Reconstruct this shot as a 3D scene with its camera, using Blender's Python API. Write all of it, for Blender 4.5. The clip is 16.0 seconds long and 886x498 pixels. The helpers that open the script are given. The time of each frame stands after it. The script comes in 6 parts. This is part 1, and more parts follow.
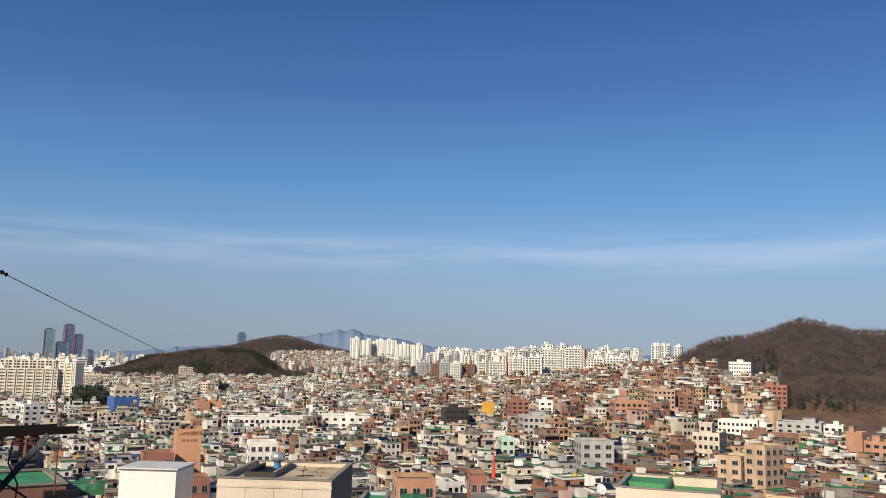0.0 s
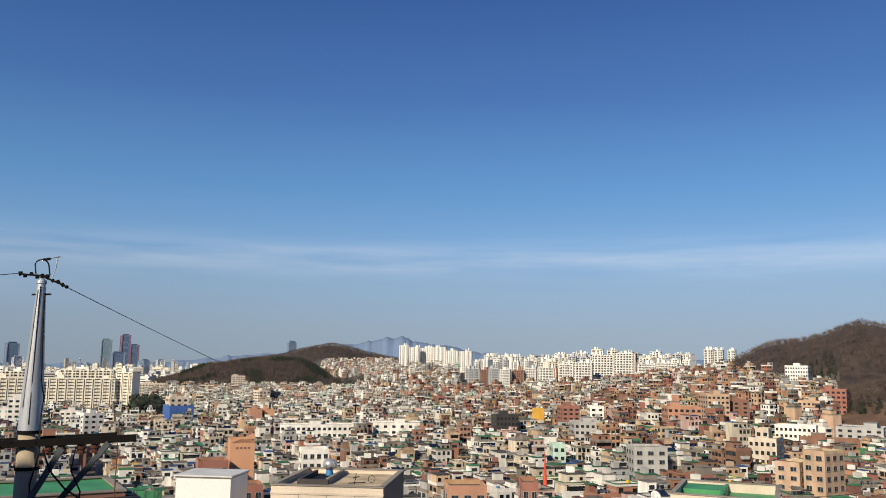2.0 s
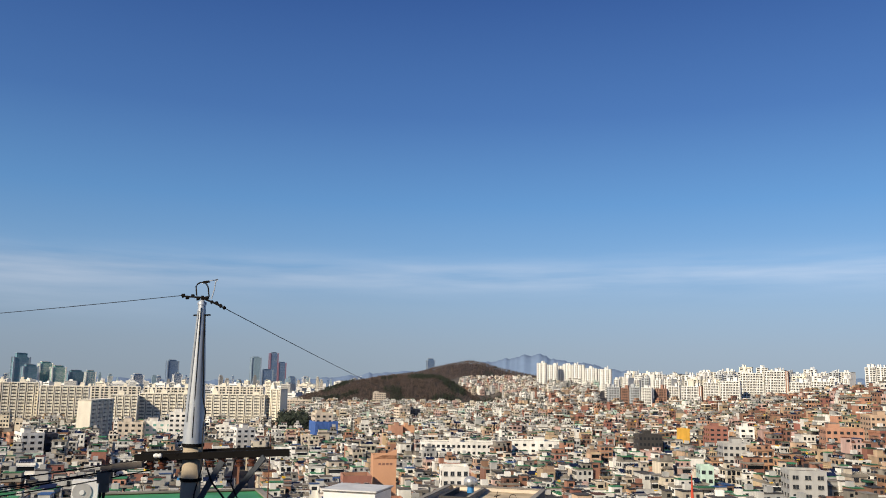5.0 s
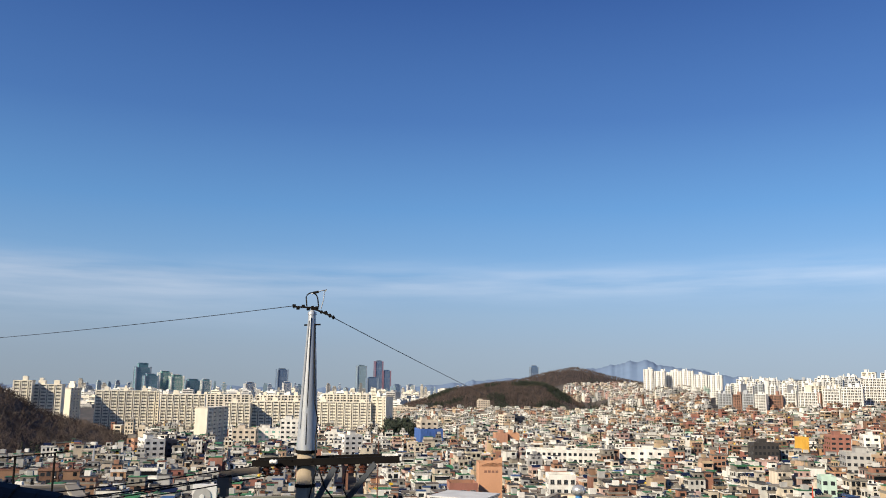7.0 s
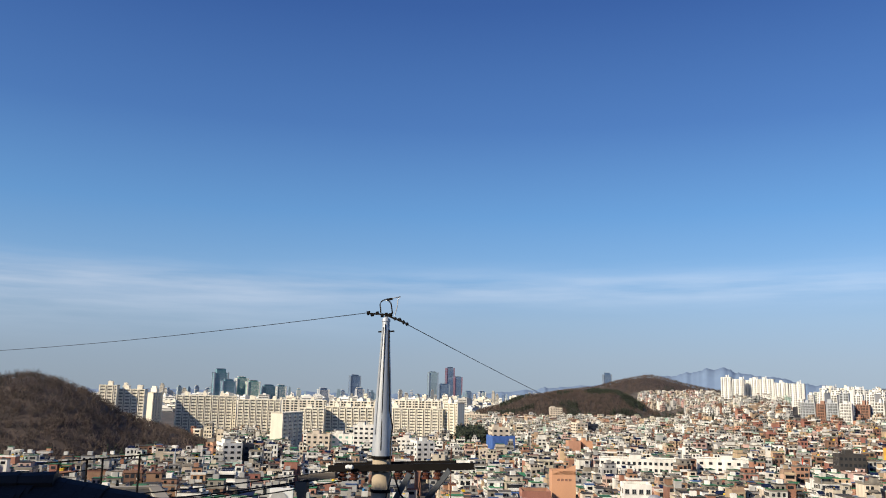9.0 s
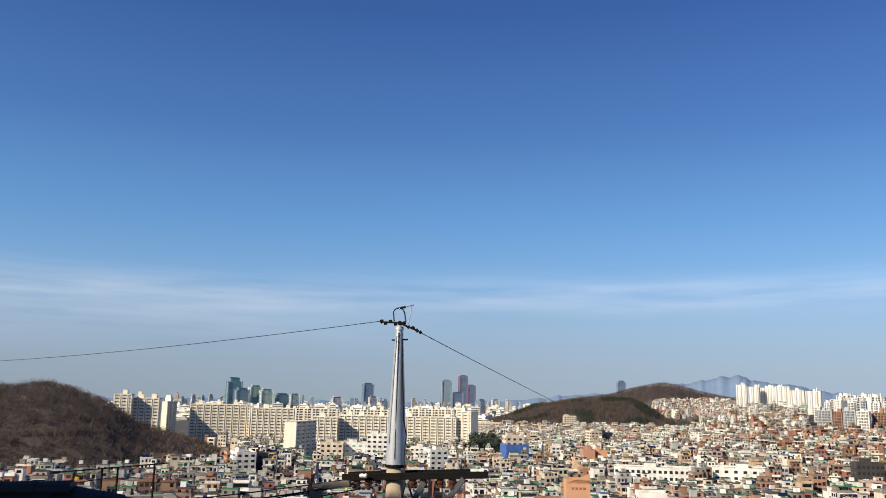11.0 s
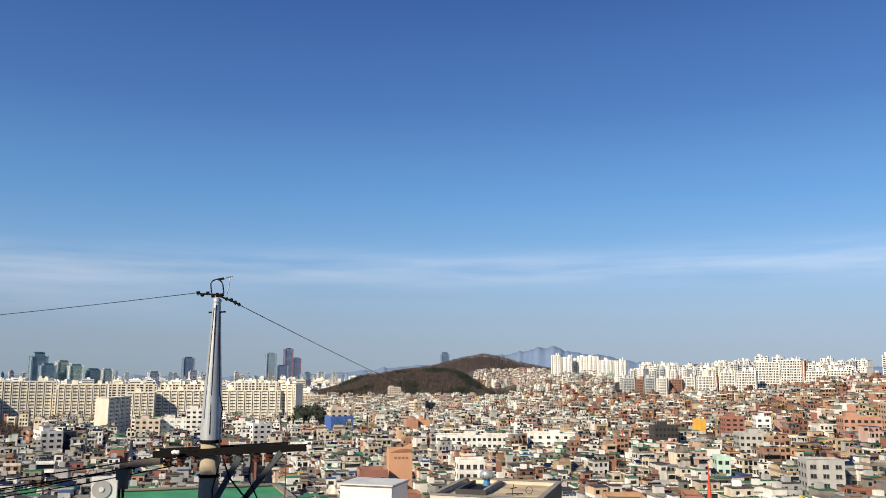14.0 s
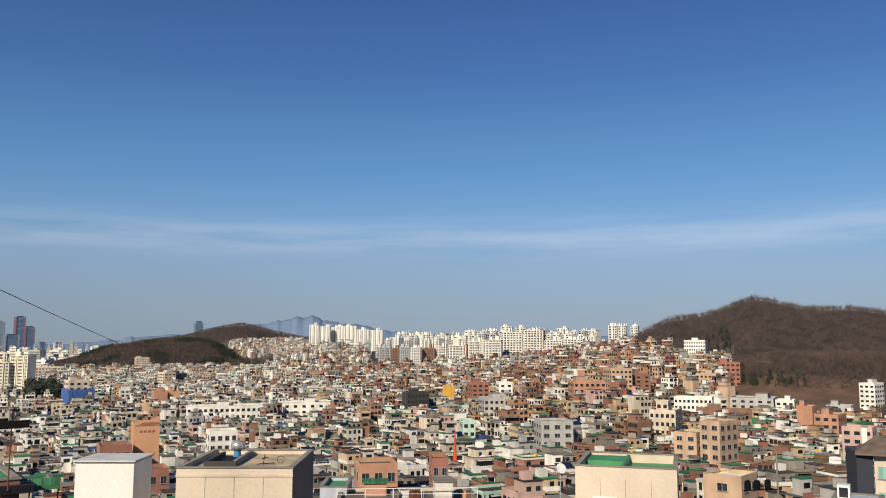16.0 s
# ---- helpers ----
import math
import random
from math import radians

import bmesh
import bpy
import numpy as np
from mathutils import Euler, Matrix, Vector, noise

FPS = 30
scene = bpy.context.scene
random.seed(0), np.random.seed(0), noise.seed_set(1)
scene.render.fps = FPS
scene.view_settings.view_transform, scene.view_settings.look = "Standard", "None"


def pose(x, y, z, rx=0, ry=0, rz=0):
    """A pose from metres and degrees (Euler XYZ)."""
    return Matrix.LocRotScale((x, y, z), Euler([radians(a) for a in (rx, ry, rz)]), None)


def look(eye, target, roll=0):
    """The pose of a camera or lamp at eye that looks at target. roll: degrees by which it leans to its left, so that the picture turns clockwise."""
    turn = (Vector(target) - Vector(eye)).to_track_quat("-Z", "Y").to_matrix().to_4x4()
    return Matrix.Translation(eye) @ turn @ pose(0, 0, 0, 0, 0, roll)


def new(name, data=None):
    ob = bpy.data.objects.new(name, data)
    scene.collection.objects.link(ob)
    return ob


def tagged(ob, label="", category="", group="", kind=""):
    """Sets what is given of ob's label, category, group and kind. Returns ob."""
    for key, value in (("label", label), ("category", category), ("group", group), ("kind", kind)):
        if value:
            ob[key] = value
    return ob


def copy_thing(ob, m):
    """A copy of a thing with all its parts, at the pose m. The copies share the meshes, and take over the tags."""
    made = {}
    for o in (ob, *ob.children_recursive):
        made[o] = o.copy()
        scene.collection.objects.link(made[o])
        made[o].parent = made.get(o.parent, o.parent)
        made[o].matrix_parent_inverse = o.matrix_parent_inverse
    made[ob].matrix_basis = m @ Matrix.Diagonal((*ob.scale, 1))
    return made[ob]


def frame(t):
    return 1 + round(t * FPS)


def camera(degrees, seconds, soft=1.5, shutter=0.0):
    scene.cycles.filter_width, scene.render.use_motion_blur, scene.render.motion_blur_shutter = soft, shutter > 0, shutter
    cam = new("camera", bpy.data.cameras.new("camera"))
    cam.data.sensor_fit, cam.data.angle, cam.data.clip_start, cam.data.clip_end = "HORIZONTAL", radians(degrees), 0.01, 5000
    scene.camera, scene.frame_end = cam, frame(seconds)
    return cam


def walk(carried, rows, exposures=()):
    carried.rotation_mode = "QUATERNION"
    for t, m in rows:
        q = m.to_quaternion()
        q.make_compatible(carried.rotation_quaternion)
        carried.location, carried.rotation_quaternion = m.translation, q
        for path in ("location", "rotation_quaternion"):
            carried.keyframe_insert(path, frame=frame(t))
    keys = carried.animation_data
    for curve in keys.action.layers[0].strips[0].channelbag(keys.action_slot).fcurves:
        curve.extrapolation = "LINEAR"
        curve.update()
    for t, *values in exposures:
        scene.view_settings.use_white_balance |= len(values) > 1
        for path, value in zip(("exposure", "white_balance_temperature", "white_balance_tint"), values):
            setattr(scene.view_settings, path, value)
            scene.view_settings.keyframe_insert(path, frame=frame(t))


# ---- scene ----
cam = camera(56.1, 16.0, soft=1.0)
EYE = 45.0
ARM = 0.45  # the camera is held out and swings round the one who holds it
# seconds, tilt, lean, turn
ROWS = [
    (0.0, 97.61, -1.36, -8.84), (0.5, 97.73, -1.15, -7.43), (1.0, 97.80, -1.12, -6.53), (1.5, 97.99, -1.00, -5.99),
    (2.0, 97.99, -0.85, -5.50), (2.5, 98.10, -0.81, -4.11), (3.0, 98.27, -0.65, -1.73), (3.2, 98.30, -0.60, -0.83),
    (5.3, 99.13, -1.12, 4.93), (5.5, 99.18, -1.16, 5.81), (6.0, 99.34, -1.29, 7.99), (6.5, 99.39, -1.18, 9.33),
    (7.0, 99.41, -0.82, 10.90), (7.5, 99.62, -0.79, 12.16), (8.0, 99.78, -1.04, 13.20), (8.5, 99.82, -1.18, 14.30),
    (9.0, 99.78, -1.18, 15.75), (9.2, 99.73, -1.20, 16.36), (10.3, 100.10, -1.15, 17.70), (11.3, 100.38, -1.05, 16.05),
    (11.5, 100.35, -1.06, 15.75), (12.0, 100.04, -1.15, 15.05), (12.5, 99.71, -1.17, 14.17), (13.0, 99.45, -1.01, 12.69),
    (13.5, 99.00, -0.63, 9.35), (14.0, 98.59, -0.31, 4.85), (14.5, 98.23, 0.14, 0.02), (15.0, 97.65, 0.55, -5.45),
    (15.5, 97.19, 0.20, -9.15), (16.0, 96.57, -0.12, -11.58),
]
walk(cam, [(t, pose(-ARM * math.sin(radians(yaw)), ARM * math.cos(radians(yaw)) - ARM, EYE, tilt, lean, yaw)) for t, tilt, lean, yaw in ROWS],
     exposures=[(0.0, 0.21), (3.0, 0.25), (5.5, 0.31), (6.0, 0.34), (6.5, 0.44), (7.5, 0.47), (9.0, 0.50), (12.5, 0.51), (14.5, 0.40), (16.0, 0.14)])

# ---- sky and sun ----
SUN_AZ, SUN_EL = -142.0, 32.0
world = bpy.data.worlds.new("sky")
scene.world = world
world.use_nodes = True
wn, wl = world.node_tree.nodes, world.node_tree.links
wn.clear()


def wnode(kind, **kw):
    n = wn.new(kind)
    for k, v in kw.items():
        setattr(n, k, v)
    return n


def wmath(op, a, b=None, clamp=False):
    n = wnode("ShaderNodeMath", operation=op, use_clamp=clamp)
    for i, v in enumerate((a, b)):
        if v is None:
            continue
        if isinstance(v, (int, float)):
            n.inputs[i].default_value = v
        else:
            wl.new(v, n.inputs[i])
    return n.outputs[0]


sky = wnode("ShaderNodeTexSky", sky_type="NISHITA", sun_disc=False, sun_elevation=radians(SUN_EL), sun_rotation=radians(SUN_AZ),
            altitude=80.0, air_density=1.0, dust_density=1.6, ozone_density=2.0)
coord = wnode("ShaderNodeTexCoord")
sep = wnode("ShaderNodeSeparateXYZ")
wl.new(coord.outputs["Generated"], sep.inputs[0])
elev = wmath("MULTIPLY", wmath("ARCSINE", sep.outputs[2]), 57.2958)
azim = wmath("MULTIPLY", wmath("ARCTAN2", sep.outputs[0], sep.outputs[1]), 57.2958)
# clear-air gradient: grey haze at the horizon, deep blue overhead
ramp = wnode("ShaderNodeValToRGB")
wl.new(wmath("DIVIDE", elev, 40.0, True), ramp.inputs[0])
SKY_STOPS = [(0.0, (0.335, 0.41, 0.49)), (0.06, (0.33, 0.43, 0.55)), (0.12, (0.31, 0.455, 0.635)), (0.20, (0.225, 0.435, 0.73)), (0.30, (0.14, 0.345, 0.685)),
             (0.45, (0.078, 0.208, 0.525)), (0.65, (0.042, 0.123, 0.39)), (1.0, (0.022, 0.07, 0.25))]
ramp.color_ramp.elements[0].position, ramp.color_ramp.elements[1].position = 0.0, 1.0
for p, c in SKY_STOPS[1:-1]:
    ramp.color_ramp.elements.new(p)
for e, (p, c) in zip(ramp.color_ramp.elements, SKY_STOPS):
    e.position, e.color = p, (*c, 1)
# thin streaks of high cloud
comb = wnode("ShaderNodeCombineXYZ")
wl.new(wmath("MULTIPLY", azim, 0.055), comb.inputs[0])
wl.new(wmath("MULTIPLY", wmath("ADD", elev, wmath("MULTIPLY", azim, -0.006)), 0.6), comb.inputs[1])
streak = wnode("ShaderNodeTexNoise")
streak.inputs["Scale"].default_value, streak.inputs["Detail"].default_value, streak.inputs["Roughness"].default_value = 1.0, 5.0, 0.55
wl.new(comb.outputs[0], streak.inputs["Vector"])
off = wmath("ADD", elev, wmath("ADD", wmath("MULTIPLY", azim, -0.006), -7.15))
belt = wmath("POWER", 2.718, wmath("MULTIPLY", wmath("MULTIPLY", off, off), -0.75))
low = wmath("ADD", elev, -5.2)
haze = wmath("MULTIPLY", wmath("POWER", 2.718, wmath("MULTIPLY", wmath("MULTIPLY", low, low), -0.35)), wmath("MULTIPLY", wmath("ADD", azim, 14.0), -0.035, True))
patch = wmath("MULTIPLY", wmath("SUBTRACT", streak.outputs[0], 0.33, True), 1.85)
veil = wmath("MULTIPLY", wmath("ADD", belt, haze), patch, True)
tint = wnode("ShaderNodeMixRGB", blend_type="MIX")
wl.new(veil, tint.inputs[0])
wl.new(ramp.outputs[0], tint.inputs[1])
tint.inputs[2].default_value = (0.60, 0.70, 0.86, 1)
bg_sky, bg_air, add = wnode("ShaderNodeBackground"), wnode("ShaderNodeBackground"), wnode("ShaderNodeAddShader")
wl.new(sky.outputs[0], bg_sky.inputs[0])
bg_sky.inputs[1].default_value = 0.005
# clear sky is darkest a right angle from the sun
to_sun = Vector((math.sin(radians(SUN_AZ)) * math.cos(radians(SUN_EL)), math.cos(radians(SUN_AZ)) * math.cos(radians(SUN_EL)), math.sin(radians(SUN_EL))))
dot = wnode("ShaderNodeVectorMath", operation="DOT_PRODUCT")
wl.new(coord.outputs["Generated"], dot.inputs[0])
dot.inputs[1].default_value = to_sun
facing = wmath("ADD", wmath("MULTIPLY", wmath("MULTIPLY", dot.outputs["Value"], dot.outputs["Value"]), 0.42), 0.768)
dim = wnode("ShaderNodeVectorMath", operation="SCALE")
wl.new(tint.outputs[0], dim.inputs[0])
wl.new(facing, dim.inputs["Scale"])
wl.new(dim.outputs[0], bg_air.inputs[0])
bg_air.inputs[1].default_value = 0.79
wl.new(bg_sky.outputs[0], add.inputs[0])
wl.new(bg_air.outputs[0], add.inputs[1])
wl.new(add.outputs[0], wnode("ShaderNodeOutputWorld").inputs[0])

sun = new("sun", bpy.data.lights.new("sun", "SUN"))
sun.data.energy, sun.data.angle, sun.data.color = 5.0, radians(0.53), (1.0, 0.87, 0.68)
sun.matrix_world = look(to_sun * 100, (0, 0, 0))

# ---- materials ----
MATS = {}


def paint(name, col, rough=0.85, spread=0.12, scale=0.35, fine=6.0, metal=0.0, stain=0.25, bump=0.15, island=True, hue=0.0, spec=0.5):
    """A weathered surface: broad stains, fine grain, streaks, a little relief, and a shade of its own for every piece."""
    m = bpy.data.materials.new(name)
    m.use_nodes = True
    n, l = m.node_tree.nodes, m.node_tree.links
    b = n["Principled BSDF"]
    b.inputs["Roughness"].default_value, b.inputs["Metallic"].default_value = rough, metal
    b.inputs["Specular IOR Level"].default_value = spec
    tc = n.new("ShaderNodeNewGeometry")
    big, small = n.new("ShaderNodeTexNoise"), n.new("ShaderNodeTexNoise")
    for t, s, d in ((big, scale, 4.0), (small, fine, 3.0)):
        t.inputs["Scale"].default_value, t.inputs["Detail"].default_value = s, d
    stretch = n.new("ShaderNodeMapping")
    stretch.inputs["Scale"].default_value = (1.0, 1.0, 0.35)
    l.new(tc.outputs["Position"], stretch.inputs[0])
    l.new(stretch.outputs[0], big.inputs["Vector"])
    l.new(tc.outputs["Position"], small.inputs["Vector"])
    info = n.new("ShaderNodeObjectInfo")
    mix = n.new("ShaderNodeMath")
    mix.operation = "ADD"
    l.new(tc.outputs["Random Per Island"] if island else info.outputs["Random"], mix.inputs[0])
    mix.inputs[1].default_value = 0.0
    shade = n.new("ShaderNodeMapRange")
    shade.inputs["To Min"].default_value, shade.inputs["To Max"].default_value = 1 - spread * 1.5, 1 + spread
    l.new(mix.outputs[0], shade.inputs["Value"])
    worn = n.new("ShaderNodeMapRange")
    worn.inputs["From Min"].default_value, worn.inputs["From Max"].default_value = 0.3, 0.7
    worn.inputs["To Min"].default_value, worn.inputs["To Max"].default_value = 1 - stain, 1 + stain * 0.35
    l.new(big.outputs[0], worn.inputs["Value"])
    grain = n.new("ShaderNodeMapRange")
    grain.inputs["To Min"].default_value, grain.inputs["To Max"].default_value = 0.86, 1.12
    l.new(small.outputs[0], grain.inputs["Value"])
    m1, m2 = n.new("ShaderNodeMath"), n.new("ShaderNodeMath")
    m1.operation = m2.operation = "MULTIPLY"
    l.new(shade.outputs[0], m1.inputs[0]), l.new(worn.outputs[0], m1.inputs[1])
    l.new(m1.outputs[0], m2.inputs[0]), l.new(grain.outputs[0], m2.inputs[1])
    hs = n.new("ShaderNodeHueSaturation")
    hs.inputs["Color"].default_value = (*col, 1)
    l.new(m2.outputs[0], hs.inputs["Value"])
    if hue:
        hm = n.new("ShaderNodeMapRange")
        hm.inputs["To Min"].default_value, hm.inputs["To Max"].default_value = 0.5 - hue, 0.5 + hue
        frac = n.new("ShaderNodeMath")
        frac.operation = "FRACT"
        tm = n.new("ShaderNodeMath")
        tm.operation, tm.inputs[1].default_value = "MULTIPLY", 7.31
        l.new(mix.outputs[0], tm.inputs[0]), l.new(tm.outputs[0], frac.inputs[0]), l.new(frac.outputs[0], hm.inputs["Value"])
        l.new(hm.outputs[0], hs.inputs["Hue"])
    l.new(hs.outputs[0], b.inputs["Base Color"])
    if bump:
        bp = n.new("ShaderNodeBump")
        bp.inputs["Strength"].default_value, bp.inputs["Distance"].default_value = bump, 0.02
        l.new(small.outputs[0], bp.inputs["Height"])
        l.new(bp.outputs[0], b.inputs["Normal"])
    MATS[name] = m
    return m


paint("white_paint", (0.80, 0.775, 0.70), hue=0.01, spread=0.2, stain=0.3)
paint("cream_paint", (0.62, 0.54, 0.42), hue=0.015, spread=0.2, stain=0.32)
paint("grey_paint", (0.41, 0.405, 0.38), hue=0.02)
paint("orange_brick", (0.46, 0.255, 0.155), spread=0.2, hue=0.015, fine=3.0)
paint("red_brick", (0.32, 0.145, 0.10), spread=0.2, hue=0.012, fine=3.0)
paint("brown_brick", (0.24, 0.13, 0.085), spread=0.25, hue=0.015, fine=3.0)
paint("tan_tile", (0.50, 0.36, 0.235), spread=0.2, hue=0.015)
paint("pink_tile", (0.56, 0.39, 0.33), spread=0.15, hue=0.015)
paint("mint_paint", (0.45, 0.60, 0.50), spread=0.12)
paint("dark_cladding", (0.05, 0.045, 0.04), rough=0.5)
paint("ochre_paint", (0.75, 0.42, 0.06), spread=0.05)
# navy, taken darker so the colour carries the gable's shade
paint("shade_navy_paint", (0.022, 0.027, 0.045), rough=0.6)
paint("blue_mesh", (0.055, 0.13, 0.38), rough=0.7, spread=0.15, scale=0.8)
paint("salmon_render", (0.56, 0.30, 0.17), spread=0.03, stain=0.12)
paint("beige_panel", (0.62, 0.53, 0.42), spread=0.05, stain=0.18)
paint("green_deck", (0.04, 0.19, 0.075), rough=0.7, spread=0.3, stain=0.4)
paint("bright_green_deck", (0.055, 0.27, 0.10), rough=0.55, spread=0.05, stain=0.35, scale=0.6)
paint("grey_deck", (0.14, 0.118, 0.095), spread=0.3, stain=0.4)
paint("dark_deck", (0.05, 0.046, 0.043), spread=0.4, stain=0.4)
paint("rust_deck", (0.15, 0.055, 0.033), spread=0.3, stain=0.3)
paint("blue_deck", (0.035, 0.09, 0.24), rough=0.5, spread=0.3)
paint("concrete", (0.25, 0.225, 0.185), spread=0.12, stain=0.35)
paint("pole_concrete", (0.33, 0.27, 0.19), spread=0.02, stain=0.3, scale=1.4, fine=40, island=False)
paint("galvanised", (0.50, 0.53, 0.56), rough=0.45, metal=0.5, spread=0.05, stain=0.3, scale=2.5, fine=25, bump=0.05)
paint("weathered_steel", (0.30, 0.325, 0.35), rough=0.5, metal=0.1, spread=0.05, stain=0.4, scale=2.5, fine=25, bump=0.05)
# galvanised steel again, darkened as the braces look in shade
paint("shaded_galvanised", (0.06, 0.068, 0.078), rough=0.55, spec=0.3, spread=0.05, stain=0.4, scale=2.5, fine=25)
paint("dirty_deck", (0.50, 0.40, 0.255), spread=0.08, stain=0.42, scale=0.7)
paint("pale_sheet", (0.56, 0.56, 0.54), rough=0.6, spread=0.05, stain=0.2, scale=0.8)
paint("blue_grey_deck", (0.42, 0.46, 0.52), rough=0.6, spread=0.05, stain=0.3, scale=0.8)
# dark grey standing in for shade on the beige house's side
paint("side_wall_shade", (0.07, 0.07, 0.075), rough=0.7, spread=0.1)
paint("dark_steel", (0.009, 0.008, 0.0075), spec=0.05, rough=0.7, metal=0.0, spread=0.1, scale=3, fine=25)
paint("rubber", (0.01, 0.01, 0.011), spec=0.15, rough=0.6, spread=0.1)
paint("porcelain", (0.10, 0.035, 0.02), rough=0.25, spread=0.1, bump=0)
paint("plastic_yellow", (0.75, 0.48, 0.03), rough=0.45, spread=0.1)
paint("plastic_blue", (0.04, 0.20, 0.42), rough=0.45, spread=0.1)
paint("steel_tank", (0.55, 0.55, 0.53), rough=0.35, metal=0.6, spread=0.1)
paint("white_frame", (0.75, 0.74, 0.70), rough=0.5, spread=0.05, stain=0.1)
# dark tile, brought near black so the colour also holds the roof's shadow
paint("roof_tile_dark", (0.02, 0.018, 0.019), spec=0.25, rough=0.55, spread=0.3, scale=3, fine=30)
paint("red_roof", (0.40, 0.07, 0.045), rough=0.7, spread=0.2)
paint("shingle", (0.16, 0.12, 0.09), rough=0.85, spread=0.1, stain=0.4, scale=0.8)
paint("spire_red", (0.62, 0.07, 0.025), rough=0.6, spread=0.05)
paint("apartment_white", (0.72, 0.705, 0.65), spread=0.12, stain=0.1, hue=0.005, bump=0)
paint("apartment_cream", (0.80, 0.74, 0.60), spread=0.06, stain=0.1, bump=0)
paint("apartment_grey", (0.40, 0.42, 0.43), spread=0.12, stain=0.1, bump=0)
paint("apartment_brown", (0.30, 0.17, 0.12), spread=0.15, stain=0.1, bump=0)
# far-tower steel and red, paled in the colour for distance haze
paint("hazy_tower_steel", (0.25, 0.31, 0.38), rough=0.4, spread=0.1, bump=0)
paint("hazy_tower_red", (0.26, 0.15, 0.20), rough=0.5, spread=0.1, bump=0)
paint("bark", (0.115, 0.084, 0.067), spread=0.2, stain=0.55, scale=0.085, fine=0.35, bump=0, hue=0.015)
paint("pine_needles", (0.03, 0.042, 0.024), spread=0.5, scale=0.3, bump=0)
paint("leaf_litter", (0.052, 0.037, 0.029), spread=0.0, stain=0.6, scale=0.09, fine=0.6, bump=0.5)
paint("bare_earth", (0.15, 0.09, 0.055), spread=0.1, stain=0.5, scale=0.1, fine=0.8)
# rock of the far range, with the blue of distance mixed into its colour
paint("hazed_rock", (0.15, 0.22, 0.33), spread=0.0, stain=0.1, scale=0.004, fine=0.012, bump=0)


def glassy(name, col, rough=0.12, spread=0.5):
    m = paint(name, col, rough=rough, spread=spread, stain=0.1, bump=0, spec=0.28)
    m.node_tree.nodes["Principled BSDF"].inputs["IOR"].default_value = 1.5
    return m


glassy("window_glass", (0.026, 0.03, 0.035))
glassy("teal_glass", (0.13, 0.26, 0.30), 0.25, 0.3)
glassy("green_glass", (0.20, 0.40, 0.34), 0.2, 0.3)
# blue and grey-green far-tower glass, haze of distance included in the colour
glassy("hazy_blue_glass", (0.09, 0.15, 0.26), 0.3, 0.3)
glassy("haze_glass", (0.24, 0.34, 0.39), 0.35, 0.2)
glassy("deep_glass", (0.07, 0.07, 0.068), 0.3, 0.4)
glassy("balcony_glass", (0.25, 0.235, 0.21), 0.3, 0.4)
glassy("solar_cell", (0.012, 0.018, 0.045), 0.2, 0.2)

# the ground: asphalt lanes and concrete yards among the houses, leaf litter on the hills
g = bpy.data.materials.new("ground")
g.use_nodes = True
gn, gl = g.node_tree.nodes, g.node_tree.links
gpos, gmix = gn.new("ShaderNodeNewGeometry"), gn.new("ShaderNodeMixRGB")
gno, gfine = gn.new("ShaderNodeTexNoise"), gn.new("ShaderNodeTexNoise")
gno.inputs["Scale"].default_value, gfine.inputs["Scale"].default_value = 0.06, 1.2
gl.new(gpos.outputs["Position"], gno.inputs["Vector"]), gl.new(gpos.outputs["Position"], gfine.inputs["Vector"])
gr = gn.new("ShaderNodeValToRGB")
gr.color_ramp.elements[0].color, gr.color_ramp.elements[1].color = (0.035, 0.033, 0.031, 1), (0.095, 0.08, 0.066, 1)
gr.color_ramp.elements[0].position, gr.color_ramp.elements[1].position = 0.4, 0.62
gl.new(gno.outputs[0], gr.inputs[0])
gl.new(gr.outputs[0], gmix.inputs[1])
gmix.blend_type, gmix.inputs[0].default_value = "OVERLAY", 0.5
gl.new(gfine.outputs[0], gmix.inputs[2])
gl.new(gmix.outputs[0], gn["Principled BSDF"].inputs["Base Color"])
gn["Principled BSDF"].inputs["Roughness"].default_value = 0.9
MATS["ground"] = g


